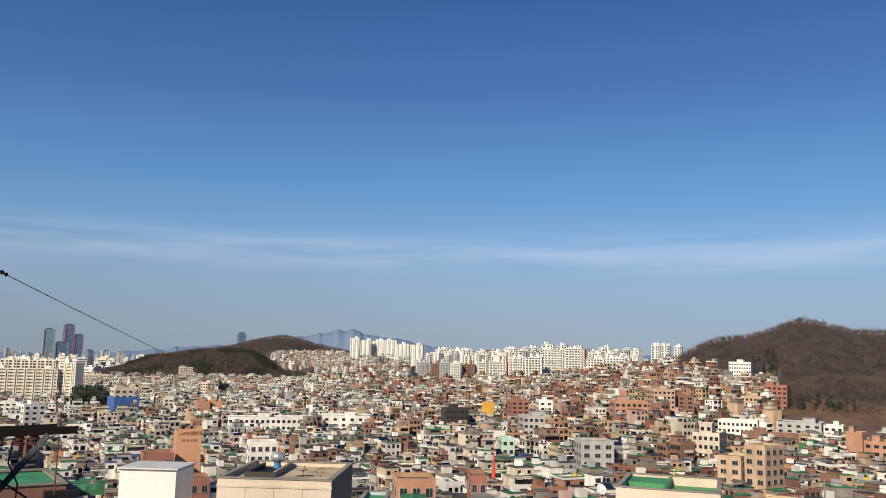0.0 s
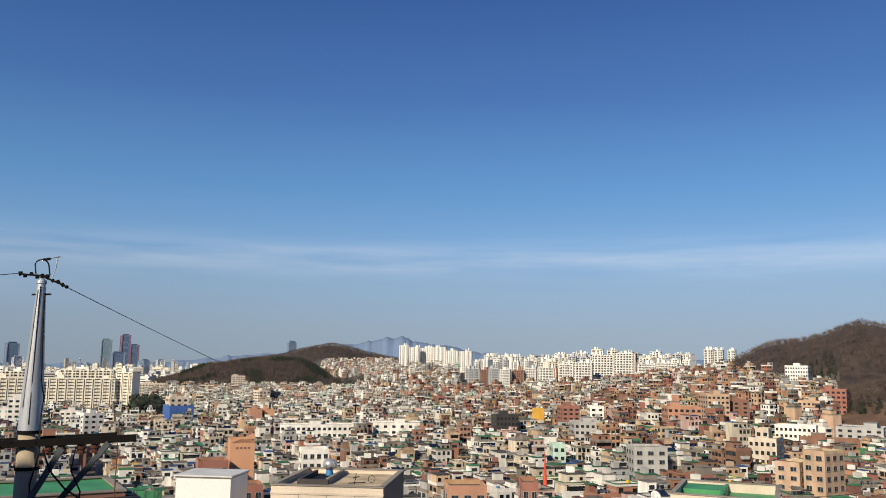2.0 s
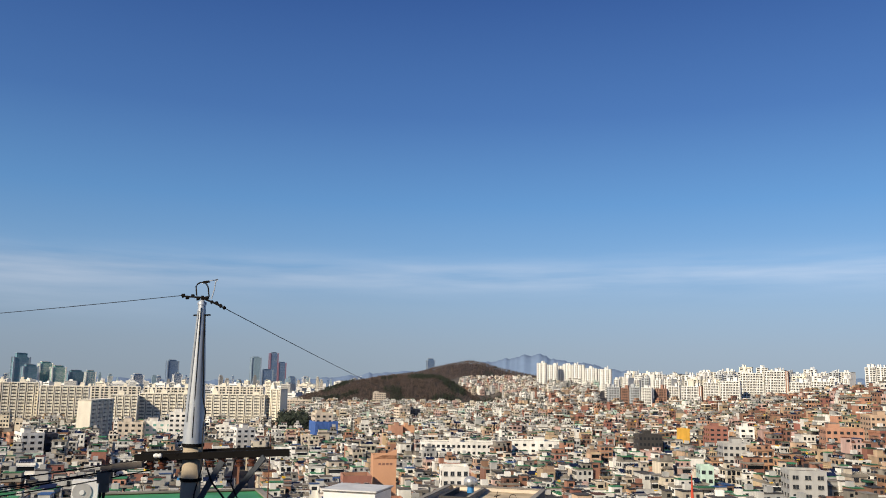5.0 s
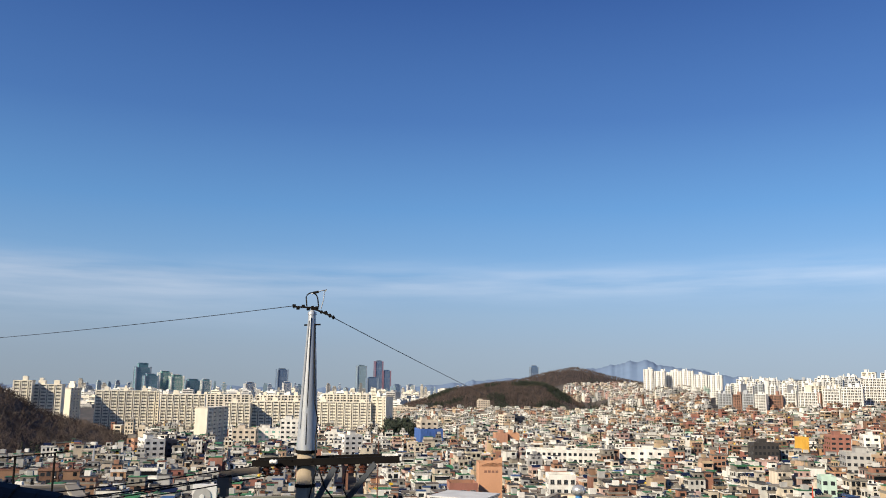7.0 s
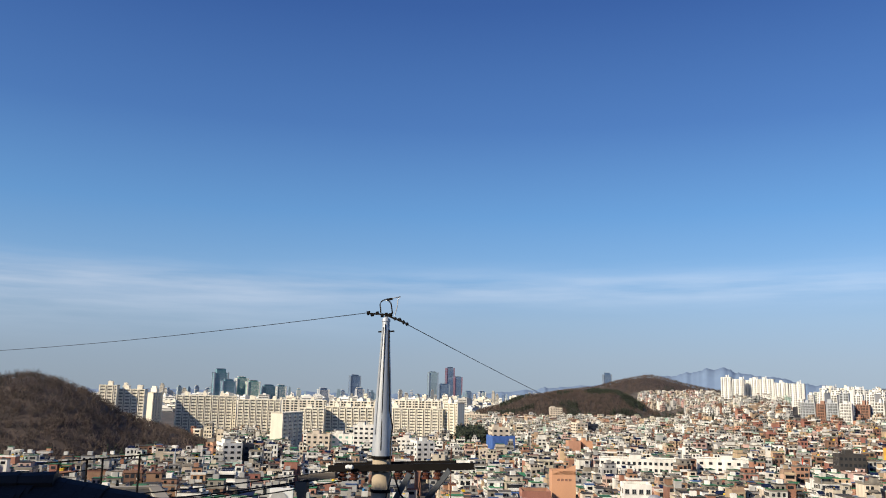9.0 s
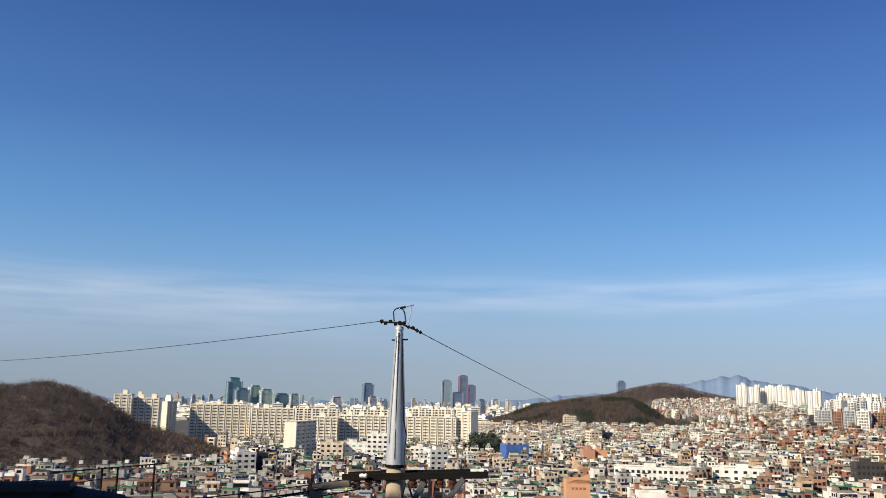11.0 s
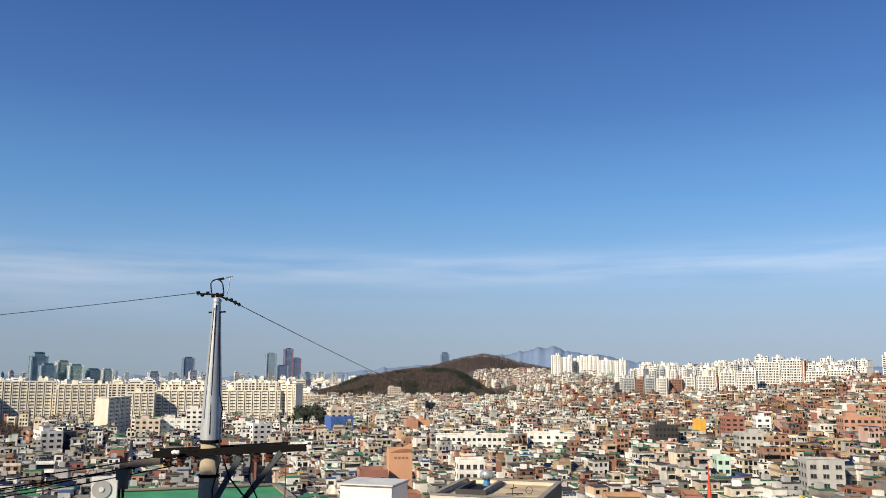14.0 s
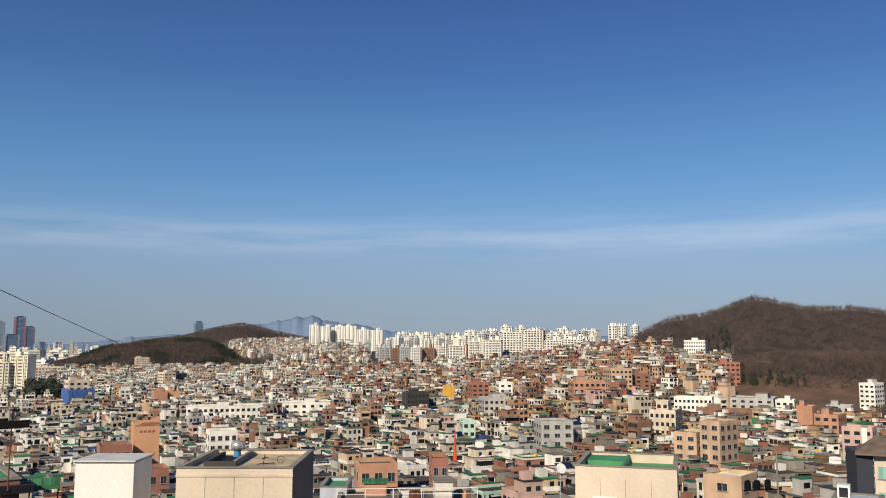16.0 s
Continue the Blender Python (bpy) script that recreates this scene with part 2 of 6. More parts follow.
# ---- mesh helpers ----
class Build:
    """Gathers boxes, prisms and loose faces into one mesh."""

    def __init__(self):
        self.v, self.f, self.m, self.mats = [], [], [], []

    def slot(self, mat):
        if mat not in self.mats:
            self.mats.append(mat)
        return self.mats.index(mat)

    def add(self, verts, faces, mat):
        o, s = len(self.v), self.slot(mat)
        self.v.extend(verts)
        self.f.extend(tuple(i + o for i in f) for f in faces)
        self.m.extend([s] * len(faces))

    def box(self, x0, x1, y0, y1, z0, z1, mat, base=False, M=None):
        vs = [(x0, y0, z0), (x1, y0, z0), (x1, y1, z0), (x0, y1, z0), (x0, y0, z1), (x1, y0, z1), (x1, y1, z1), (x0, y1, z1)]
        if M is not None:
            vs = [tuple(M @ Vector(p)) for p in vs]
        fs = [(0, 1, 5, 4), (1, 2, 6, 5), (2, 3, 7, 6), (3, 0, 4, 7), (4, 5, 6, 7)]
        self.add(vs, fs + [(3, 2, 1, 0)] if base else fs, mat)

    def face(self, side, x0, x1, y0, y1, z0, z1, mat):
        """The outer face alone of a box on a side of a block."""
        q = {0: ((x0, y0), (x1, y0)), 1: ((x1, y0), (x1, y1)), 2: ((x1, y1), (x0, y1)), 3: ((x0, y1), (x0, y0))}[side]
        self.add([(*q[0], z0), (*q[1], z0), (*q[1], z1), (*q[0], z1)], [(0, 1, 2, 3)], mat)

    def prism(self, cx, cy, z0, z1, r0, r1, mat, n=12, M=None, cap=True):
        ring = [(math.cos(2 * math.pi * i / n), math.sin(2 * math.pi * i / n)) for i in range(n)]
        vs = [(cx + r0 * c, cy + r0 * s, z0) for c, s in ring] + [(cx + r1 * c, cy + r1 * s, z1) for c, s in ring]
        if M is not None:
            vs = [tuple(M @ Vector(p)) for p in vs]
        fs = [(i, (i + 1) % n, n + (i + 1) % n, n + i) for i in range(n)]
        if cap:
            fs += [tuple(range(n, 2 * n)), tuple(reversed(range(n)))]
        self.add(vs, fs, mat)

    def bar(self, a, b, w, h, mat):
        """A straight bar from a to b, w wide and h high."""
        a, b = Vector(a), Vector(b)
        q = (b - a).to_track_quat("Y", "Z").to_matrix().to_4x4()
        self.box(-w / 2, w / 2, 0, (b - a).length, -h / 2, h / 2, mat, True, Matrix.Translation(a) @ q)

    def object(self, name, parent=None, smooth=False):
        me = bpy.data.meshes.new(name)
        me.from_pydata(self.v, [], self.f)
        for m in self.mats:
            me.materials.append(MATS[m])
        me.polygons.foreach_set("material_index", self.m)
        if smooth:
            me.polygons.foreach_set("use_smooth", [True] * len(self.f))
        me.update()
        ob = new(name, me)
        if parent:
            ob.parent = parent
        return ob


def part(name, fill, parent, label="", smooth=False):
    b = Build()
    fill(b)
    ob = b.object(name, parent, smooth)
    if label:
        tagged(ob, label)
    return ob


def empty(name, label, category, group="", kind="", M=None):
    ob = tagged(new(name), label, category, group, kind)
    if M is not None:
        ob.matrix_world = M
    return ob


def wire(name, pts, r, mat, parent=None):
    """A cable or thin rod along points."""
    b, n = Build(), 5
    rings = []
    for i, p in enumerate(pts):
        p = Vector(p)
        way = (Vector(pts[min(i + 1, len(pts) - 1)]) - Vector(pts[max(i - 1, 0)])).normalized()
        side = way.cross(Vector((0, 0, 1)))
        side = side.normalized() if side.length > 1e-4 else Vector((1, 0, 0))
        up = side.cross(way)
        rings.append([tuple(p + r * (side * math.cos(2 * math.pi * k / n) + up * math.sin(2 * math.pi * k / n))) for k in range(n)])
    vs = [q for ring in rings for q in ring]
    fs = [(i * n + k, i * n + (k + 1) % n, (i + 1) * n + (k + 1) % n, (i + 1) * n + k) for i in range(len(pts) - 1) for k in range(n)]
    b.add(vs, fs, mat)
    return b.object(name, parent, True)


def sagging(a, b, sag, n=24):
    a, b = Vector(a), Vector(b)
    return [tuple(a.lerp(b, i / n) - Vector((0, 0, sag * 4 * (i / n) * (1 - i / n)))) for i in range(n + 1)]


def polar(az, d, el=0.0):
    """The place d metres off along a bearing (0 ahead, positive to the right), el degrees above the eye's level."""
    return Vector((d * math.sin(radians(az)), d * math.cos(radians(az)), EYE + d * math.tan(radians(el))))


def smooth01(x):
    x = min(max(x, 0.0), 1.0)
    return x * x * (3 - 2 * x)


# ---- the lie of the land ----
DIST = [0, 14, 45, 70, 120, 200, 300, 450, 600, 800, 1000, 1300, 1500, 1700, 5200]
LAND = {  # bearing: height below the eye at those distances
    -20: [-1.6, -8, -16, -25, -35, -42, -46, -48, -48, -45, -44, -44, -44, -44, -44],
    -8: [-1.6, -8, -16, -25, -35, -42, -46, -48, -48, -46, -43, -39, -37, -36, -44],
    -2.4: [-1.6, -8, -16, -25, -35, -42, -46, -48, -47, -45, -43, -38, -38, -4, -44],
    -0.6: [-1.6, -8, -16, -25, -35, -42, -46, -48, -47, -45, -42, -30, -30, -2, -44],
    2: [-1.6, -8, -17, -26, -36, -43, -46, -47, -46, -42, -36, -15, -9, -1, -44],
    4: [-1.6, -8, -17, -26, -36, -43, -46, -47, -45, -40, -31, -8, -13, -20, -44],
    15: [-1.6, -8, -17, -26, -36, -43, -46, -45, -40, -32, -23, -14, -17, -20, -44],
    24: [-1.6, -8, -17, -26, -36, -42, -44, -40, -24, -5, -10, -16, -20, -24, -44],
    32: [-1.6, -8, -17, -26, -36, -42, -45, -40, -28, -16, -16, -24, -27, -30, -44],
}
LAND_AZ = sorted(LAND)
LAND_Z = np.array([LAND[a] for a in LAND_AZ], float)
# ridges: distance, half-depth in front and behind, bearings, angle of the crest above the eye's level
RIDGES = [
    (655, 120, 200, [30.2, 31.2, 33, 37, 41, 50], [-3.2, -1.1, -0.7, -0.7, -0.7, -0.9]),
    (860, 175, 260, [20, 23.5, 25.2, 26.7, 28.8, 30.6, 32, 33.4, 35, 37.6, 39.7, 46, 60], [-1.5, -0.15, 0.87, 1.54, 1.89, 2.49, 2.84, 2.64, 2.24, 2.29, 2.0, 2.2, 0.0]),
    (640, 150, 130, [-75, -60, -50, -43.6, -41.8, -40.5, -38.9, -38, -36.5, -34.8, -32.5, -31, -29], [-2, 0.1, 0.5, 0.05, 0.4, 0.15, -0.42, -0.85, -1.9, -2.5, -3.1, -3.7, -5.0]),
    (1450, 160, 220, [-16, -13.5, -10.3, -8.8, -7.2, -5.5, -4.0, -3.4, -2.5, -1.7, -0.9, -0.2], [-2.6, -1.35, -0.25, 0.0, 0.24, 0.22, 0.2, -0.04, -0.55, -1.1, -1.6, -2.4]),
    (2000, 260, 300, [-11, -8.8, -7, -5.5, -4.2, -2.9, -1.95, -1.0, 0.2, 2.3, 4.0, 7, 10], [-1.6, 0.0, 0.28, 0.52, 0.92, 1.22, 1.34, 1.16, 0.8, 0.4, 0.1, -0.4, -1.4]),
]


def hill_at(az, d):
    """Height of the highest wooded ridge at a place, and how much of it is there."""
    best, share = -1e9, 0.0
    for d0, near, far, azs, els in RIDGES:
        if azs[0] < az < azs[-1]:
            s = math.exp(-(((d - d0) / (near if d < d0 else far)) ** 2) * 1.2)
            top = d0 * math.tan(radians(float(np.interp(az, azs, els))))
            z = -66 + (top + 66) * s
            if z > best:
                best, share = z, s
    return best, share


def land(x, y):
    d = math.hypot(x, y)
    az = math.degrees(math.atan2(x, y))
    col = [float(np.interp(d, DIST, LAND_Z[i])) for i in range(len(LAND_AZ))]
    z = float(np.interp(az, LAND_AZ, col))
    if abs(az) > 80:
        z = z + (float(np.interp(d, DIST, [-1.6, -1.6, -2, -3, -5, -8, -14, -22, -30, -36, -40, -44, -44, -44, -44])) - z) * smooth01((abs(az) - 80) / 60)
    h, s = hill_at(az, d)
    z += 0.8 * noise.noise((x * 0.012, y * 0.012, 0.3)) * min(d / 120, 1)
    wooded = h > z
    if h > z - 6:
        z = max(z, h) + 1.6 * max(0.0, 1 - abs(h - z) / 6)
    if wooded:
        z += 2.5 * noise.noise((x * 0.02, y * 0.02, 1.7))
    return EYE + z, wooded


def make_ground():
    rings = [0.0] + [3.0 * 1.058 ** i for i in range(133)]
    rings = [r for r in rings if r < 4950] + [4980.0]
    azs = sorted(set(list(np.arange(-60, 60.01, 0.75)) + list(np.arange(-180, -60, 6.0)) + list(np.arange(66, 180, 6.0))))
    b = Build()
    vs, wood = [], []
    for r in rings:
        for a in azs:
            z, w = land(r * math.sin(radians(a)), r * math.cos(radians(a)))
            vs.append((r * math.sin(radians(a)), r * math.cos(radians(a)), z))
            wood.append(w)
    n = len(azs)
    town, woods, earth = [], [], []
    for i in range(len(rings) - 1):
        for k in range(n):
            q = (i * n + k, i * n + (k + 1) % n, (i + 1) * n + (k + 1) % n, (i + 1) * n + k)
            if sum(wood[j] for j in q) <= 2 and not (azs[k] > 30.2 and 478 < rings[i] < 660):
                town.append(q[::-1])
            elif 30.4 < azs[k] < 38.5 and 470 < rings[i] < 575:
                earth.append(q[::-1])
            else:
                woods.append(q[::-1])
    b.add(vs, town, "ground")
    s = b.slot("leaf_litter")
    b.f.extend(woods)
    b.m.extend([s] * len(woods))
    s = b.slot("bare_earth")
    b.f.extend(earth)
    b.m.extend([s] * len(earth))
    ob = b.object("ground", smooth=True)
    tagged(ob, "hillside falling into a built-up valley with wooded hills", "ground", kind="structure")


make_ground()


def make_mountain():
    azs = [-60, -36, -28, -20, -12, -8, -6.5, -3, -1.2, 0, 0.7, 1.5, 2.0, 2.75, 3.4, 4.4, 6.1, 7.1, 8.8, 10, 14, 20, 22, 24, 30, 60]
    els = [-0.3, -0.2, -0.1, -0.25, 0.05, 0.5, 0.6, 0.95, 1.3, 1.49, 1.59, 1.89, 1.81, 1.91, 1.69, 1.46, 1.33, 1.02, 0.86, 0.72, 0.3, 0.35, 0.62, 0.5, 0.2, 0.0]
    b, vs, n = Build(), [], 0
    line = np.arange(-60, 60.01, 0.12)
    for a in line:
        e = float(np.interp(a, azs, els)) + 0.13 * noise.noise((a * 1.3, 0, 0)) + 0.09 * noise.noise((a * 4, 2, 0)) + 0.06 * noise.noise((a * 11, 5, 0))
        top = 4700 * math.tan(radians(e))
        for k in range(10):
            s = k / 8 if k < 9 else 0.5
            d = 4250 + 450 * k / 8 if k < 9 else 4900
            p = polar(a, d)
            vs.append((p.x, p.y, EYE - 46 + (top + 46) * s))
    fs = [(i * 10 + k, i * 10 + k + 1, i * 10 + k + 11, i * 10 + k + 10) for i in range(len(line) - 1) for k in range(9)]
    b.add(vs, [f[::-1] for f in fs], "hazed_rock")
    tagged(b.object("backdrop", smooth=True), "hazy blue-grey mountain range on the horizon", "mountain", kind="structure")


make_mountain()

# ---- trees ----
rng = random.Random(7)


def bare_tree(r, h):
    """Triangles of one leafless tree: tapered trunk, limbs and a crown of twigs."""
    tris = []

    def limb(a, b, r0, r1):
        a, b = np.array(a), np.array(b)
        w = b - a
        s = np.cross(w, (0.3, 0.2, 1.0))
        s = s / (np.linalg.norm(s) + 1e-6)
        t = np.cross(w, s)
        t = t / (np.linalg.norm(t) + 1e-6)
        ring = [(math.cos(q), math.sin(q)) for q in (0, 2.1, 4.2)]
        lo, hi = [a + r0 * (c * s + d * t) for c, d in ring], [b + r1 * (c * s + d * t) for c, d in ring]
        for i in range(3):
            j = (i + 1) % 3
            tris.extend([(lo[i], lo[j], hi[j]), (lo[i], hi[j], hi[i])])

    fork = h * r.uniform(0.15, 0.3)
    limb((0, 0, -0.5), (r.uniform(-0.3, 0.3), r.uniform(-0.3, 0.3), fork), 0.22, 0.15)
    tips = []
    for k in range(5):
        a = k * 2.4 + r.uniform(-0.4, 0.4)
        out, top = h * r.uniform(0.15, 0.42), h * r.uniform(0.5, 0.95)
        start = (0, 0, fork * r.uniform(0.8, 1.6))
        tip = (out * math.cos(a), out * math.sin(a), top)
        limb(start, tip, 0.11, 0.04)
        tips.append((start, tip))
    for k in range(29):
        s, t = r.choice(tips)
        u = r.uniform(0.25, 1.0)
        p = np.array(s) * (1 - u) + np.array(t) * u
        w = np.array((r.gauss(0, 1), r.gauss(0, 1), r.uniform(0.0, 1.5)))
        w = w / np.linalg.norm(w) * h * r.uniform(0.1, 0.22)
        side = np.cross(w, (r.gauss(0, 1), r.gauss(0, 1), r.gauss(0, 1)))
        side = side / (np.linalg.norm(side) + 1e-6) * r.uniform(0.07, 0.19)
        tris.append((p - side, p + side, p + w))
    return np.array(tris).reshape(-1, 3)


def leafy_tree(r, h):
    tris = []
    for k in range(80):
        u = r.uniform(0.15, 1.0)
        rad = h * 0.32 * (1.12 - u) ** 0.6 * r.uniform(0.3, 1.0)
        a = r.uniform(0, 6.28)
        p = np.array((rad * math.cos(a), rad * math.sin(a), h * u))
        e = np.array([[r.gauss(0, 0.5) for _ in range(3)] for _ in range(3)]) * h * 0.09
        tris.append(p + e)
    for i in range(3):
        q0, q1 = 2.1 * i, 2.1 * (i + 1)
        tris.append(np.array(((0.2 * math.cos(q0), 0.2 * math.sin(q0), -0.5), (0.2 * math.cos(q1), 0.2 * math.sin(q1), -0.5), (0, 0, h * 0.8))))
    return np.array(tris).reshape(-1, 3)


def wood(name, spots, kinds, mat, label, seed):
    """Many trees at (x, y, z, size) joined into one mesh."""
    r = random.Random(seed)
    out = []
    for x, y, z, s in spots:
        k = kinds[r.randrange(len(kinds))]
        a = r.uniform(0, 6.28)
        c, t = math.cos(a), math.sin(a)
        p = k * np.array((s, s, s * r.uniform(0.9, 1.15)))
        out.append(np.stack([p[:, 0] * c - p[:, 1] * t + x, p[:, 0] * t + p[:, 1] * c + y, p[:, 2] + z], 1))
    co = np.concatenate(out).astype(np.float32)
    n = len(co)
    me = bpy.data.meshes.new(name)
    me.vertices.add(n), me.loops.add(n), me.polygons.add(n // 3)
    me.vertices.foreach_set("co", co.ravel())
    me.loops.foreach_set("vertex_index", np.arange(n, dtype=np.int32))
    me.polygons.foreach_set("loop_start", np.arange(0, n, 3, dtype=np.int32))
    me.materials.append(MATS[mat])
    me.update(), me.validate()
    tagged(new(name, me), label, "trees", kind="stuff")


def plant_hills():
    r = random.Random(11)
    kinds = [bare_tree(r, 1.0 * 9) / 9 for _ in range(6)]
    pines = [leafy_tree(r, 9.0) / 9 for _ in range(3)]
    for i, (d0, near, far, azs, els) in enumerate(RIDGES):
        spots, dark = [], []
        lim = (1700, 4500, 3700, 3900, 3600)[i]
        for _ in range(140000):
            if len(spots) > lim:
                break
            az, d = r.uniform(max(azs[0], -50), min(azs[-1], 46 if i < 4 else 4)), r.uniform(d0 - near * (1.7 if i < 4 else 1.0), d0 + near * (0.35 if i < 4 else 0.2))
            p = polar(az, d)
            z, w = land(p.x, p.y)
            if not w:
                continue
            s = r.uniform(5.0, 8.5) if i < 3 else r.uniform(5.5, 9) if i == 3 else r.uniform(6, 9)
            clump = noise.noise((p.x * 0.02, p.y * 0.02, 9.0))
            if i == 0 and az < 37.5 and d < 560 and clump < 0.2:
                if r.random() < 0.8:
                    continue
            if clump > 0.5 or (i == 2 and az < -40 and d < 470 and clump > 0.1) or (i == 3 and clump > 0.12) or (i == 0 and 31 < az < 35 and 555 < d < 600 and clump > -0.3):
                dark.append((p.x, p.y, z - 0.15 * s, s * 0.85))
            else:
                spots.append((p.x, p.y, z - 0.28 * s, s))
        wood("bare_woods", spots, kinds, "bark", "leafless brown winter trees covering a hill", 20 + i)
        if dark:
            wood("pine_grove", dark, pines, "pine_needles", "dark green pines among leafless trees", 40 + i)


plant_hills()


def plant_strips():
    """Trees between the estates and the town, and along its lanes."""
    r = random.Random(23)
    kinds = [bare_tree(r, 9.0) / 9 for _ in range(4)]
    pines = [leafy_tree(r, 9.0) / 9 for _ in range(3)]
    bare, dark = [], []
    for az0, az1, d0, d1, n, share in ((-33.5, -15, 735, 770, 330, 0.35), (-14.7, -12.9, 640, 740, 260, 0.9), (-30, -26.5, 690, 750, 160, 0.1), (-16.5, -14.6, 700, 760, 60, 0.7), (-9, -1, 1180, 1260, 90, 0.5), (-2.2, 0.5, 1130, 1330, 260, 0.4), (0.8, 3.2, 1055, 1105, 70, 0.8)):
        for _ in range(n):
            p = polar(r.uniform(az0, az1), r.uniform(d0, d1))
            (dark if r.random() < share else bare).append((p.x, p.y, land(p.x, p.y)[0], r.uniform(13, 19) if az1 == -12.9 else r.uniform(6, 11)))
    wood("bare_trees", bare, kinds, "bark", "leafless trees between the apartment blocks", 71)
    wood("evergreen_trees", dark, pines, "pine_needles", "dark evergreen trees between the apartment blocks", 72)


plant_strips()

# ---- houses of the town ----
DECKS = ["green_deck", "grey_deck", "dark_deck", "rust_deck", "blue_deck", "concrete"]


def windows_on(w, d, h, floors, r, bays=(2, 4), margin=0.8, every=False):
    """Window rectangles (side, along, sill, width, height): sides 0 front, 1 right, 2 back, 3 left."""
    out = []
    fh = h / floors
    for side in ((0, 1, 2, 3) if every else (0, 1, 3)):
        length = w if side % 2 == 0 else d
        n = r.randint(*bays)
        n = max(1, min(n, int((length - margin) / 1.7)))
        step = (length - margin) / n
        ww = min(step * r.uniform(0.5, 0.85), 2.6)
        skip = r.random() < 0.12 and not every
        for k in range(floors):
            for i in range(n):
                if skip or (not every and r.random() < 0.1):
                    continue
                out.append((side, -length / 2 + margin / 2 + step * (i + 0.5), k * fh + fh * 0.36, ww, fh * r.choice((0.42, 0.5, 0.58))))
    return out


def wall_box(side, along, z0, z1, width, w, d, proud, depth=0.0):
    """Extents of a box on a side of a w by d block, standing proud of the wall."""
    a0, a1 = along - width / 2, along + width / 2
    if side == 0:
        return a0, a1, -d / 2 - proud, -d / 2 + 0.05 + depth, z0, z1
    if side == 2:
        return a0, a1, d / 2 - 0.05 - depth, d / 2 + proud, z0, z1
    if side == 1:
        return w / 2 - 0.05 - depth, w / 2 + proud, a0, a1, z0, z1
    return -w / 2 - proud, -w / 2 + 0.05 + depth, a0, a1, z0, z1


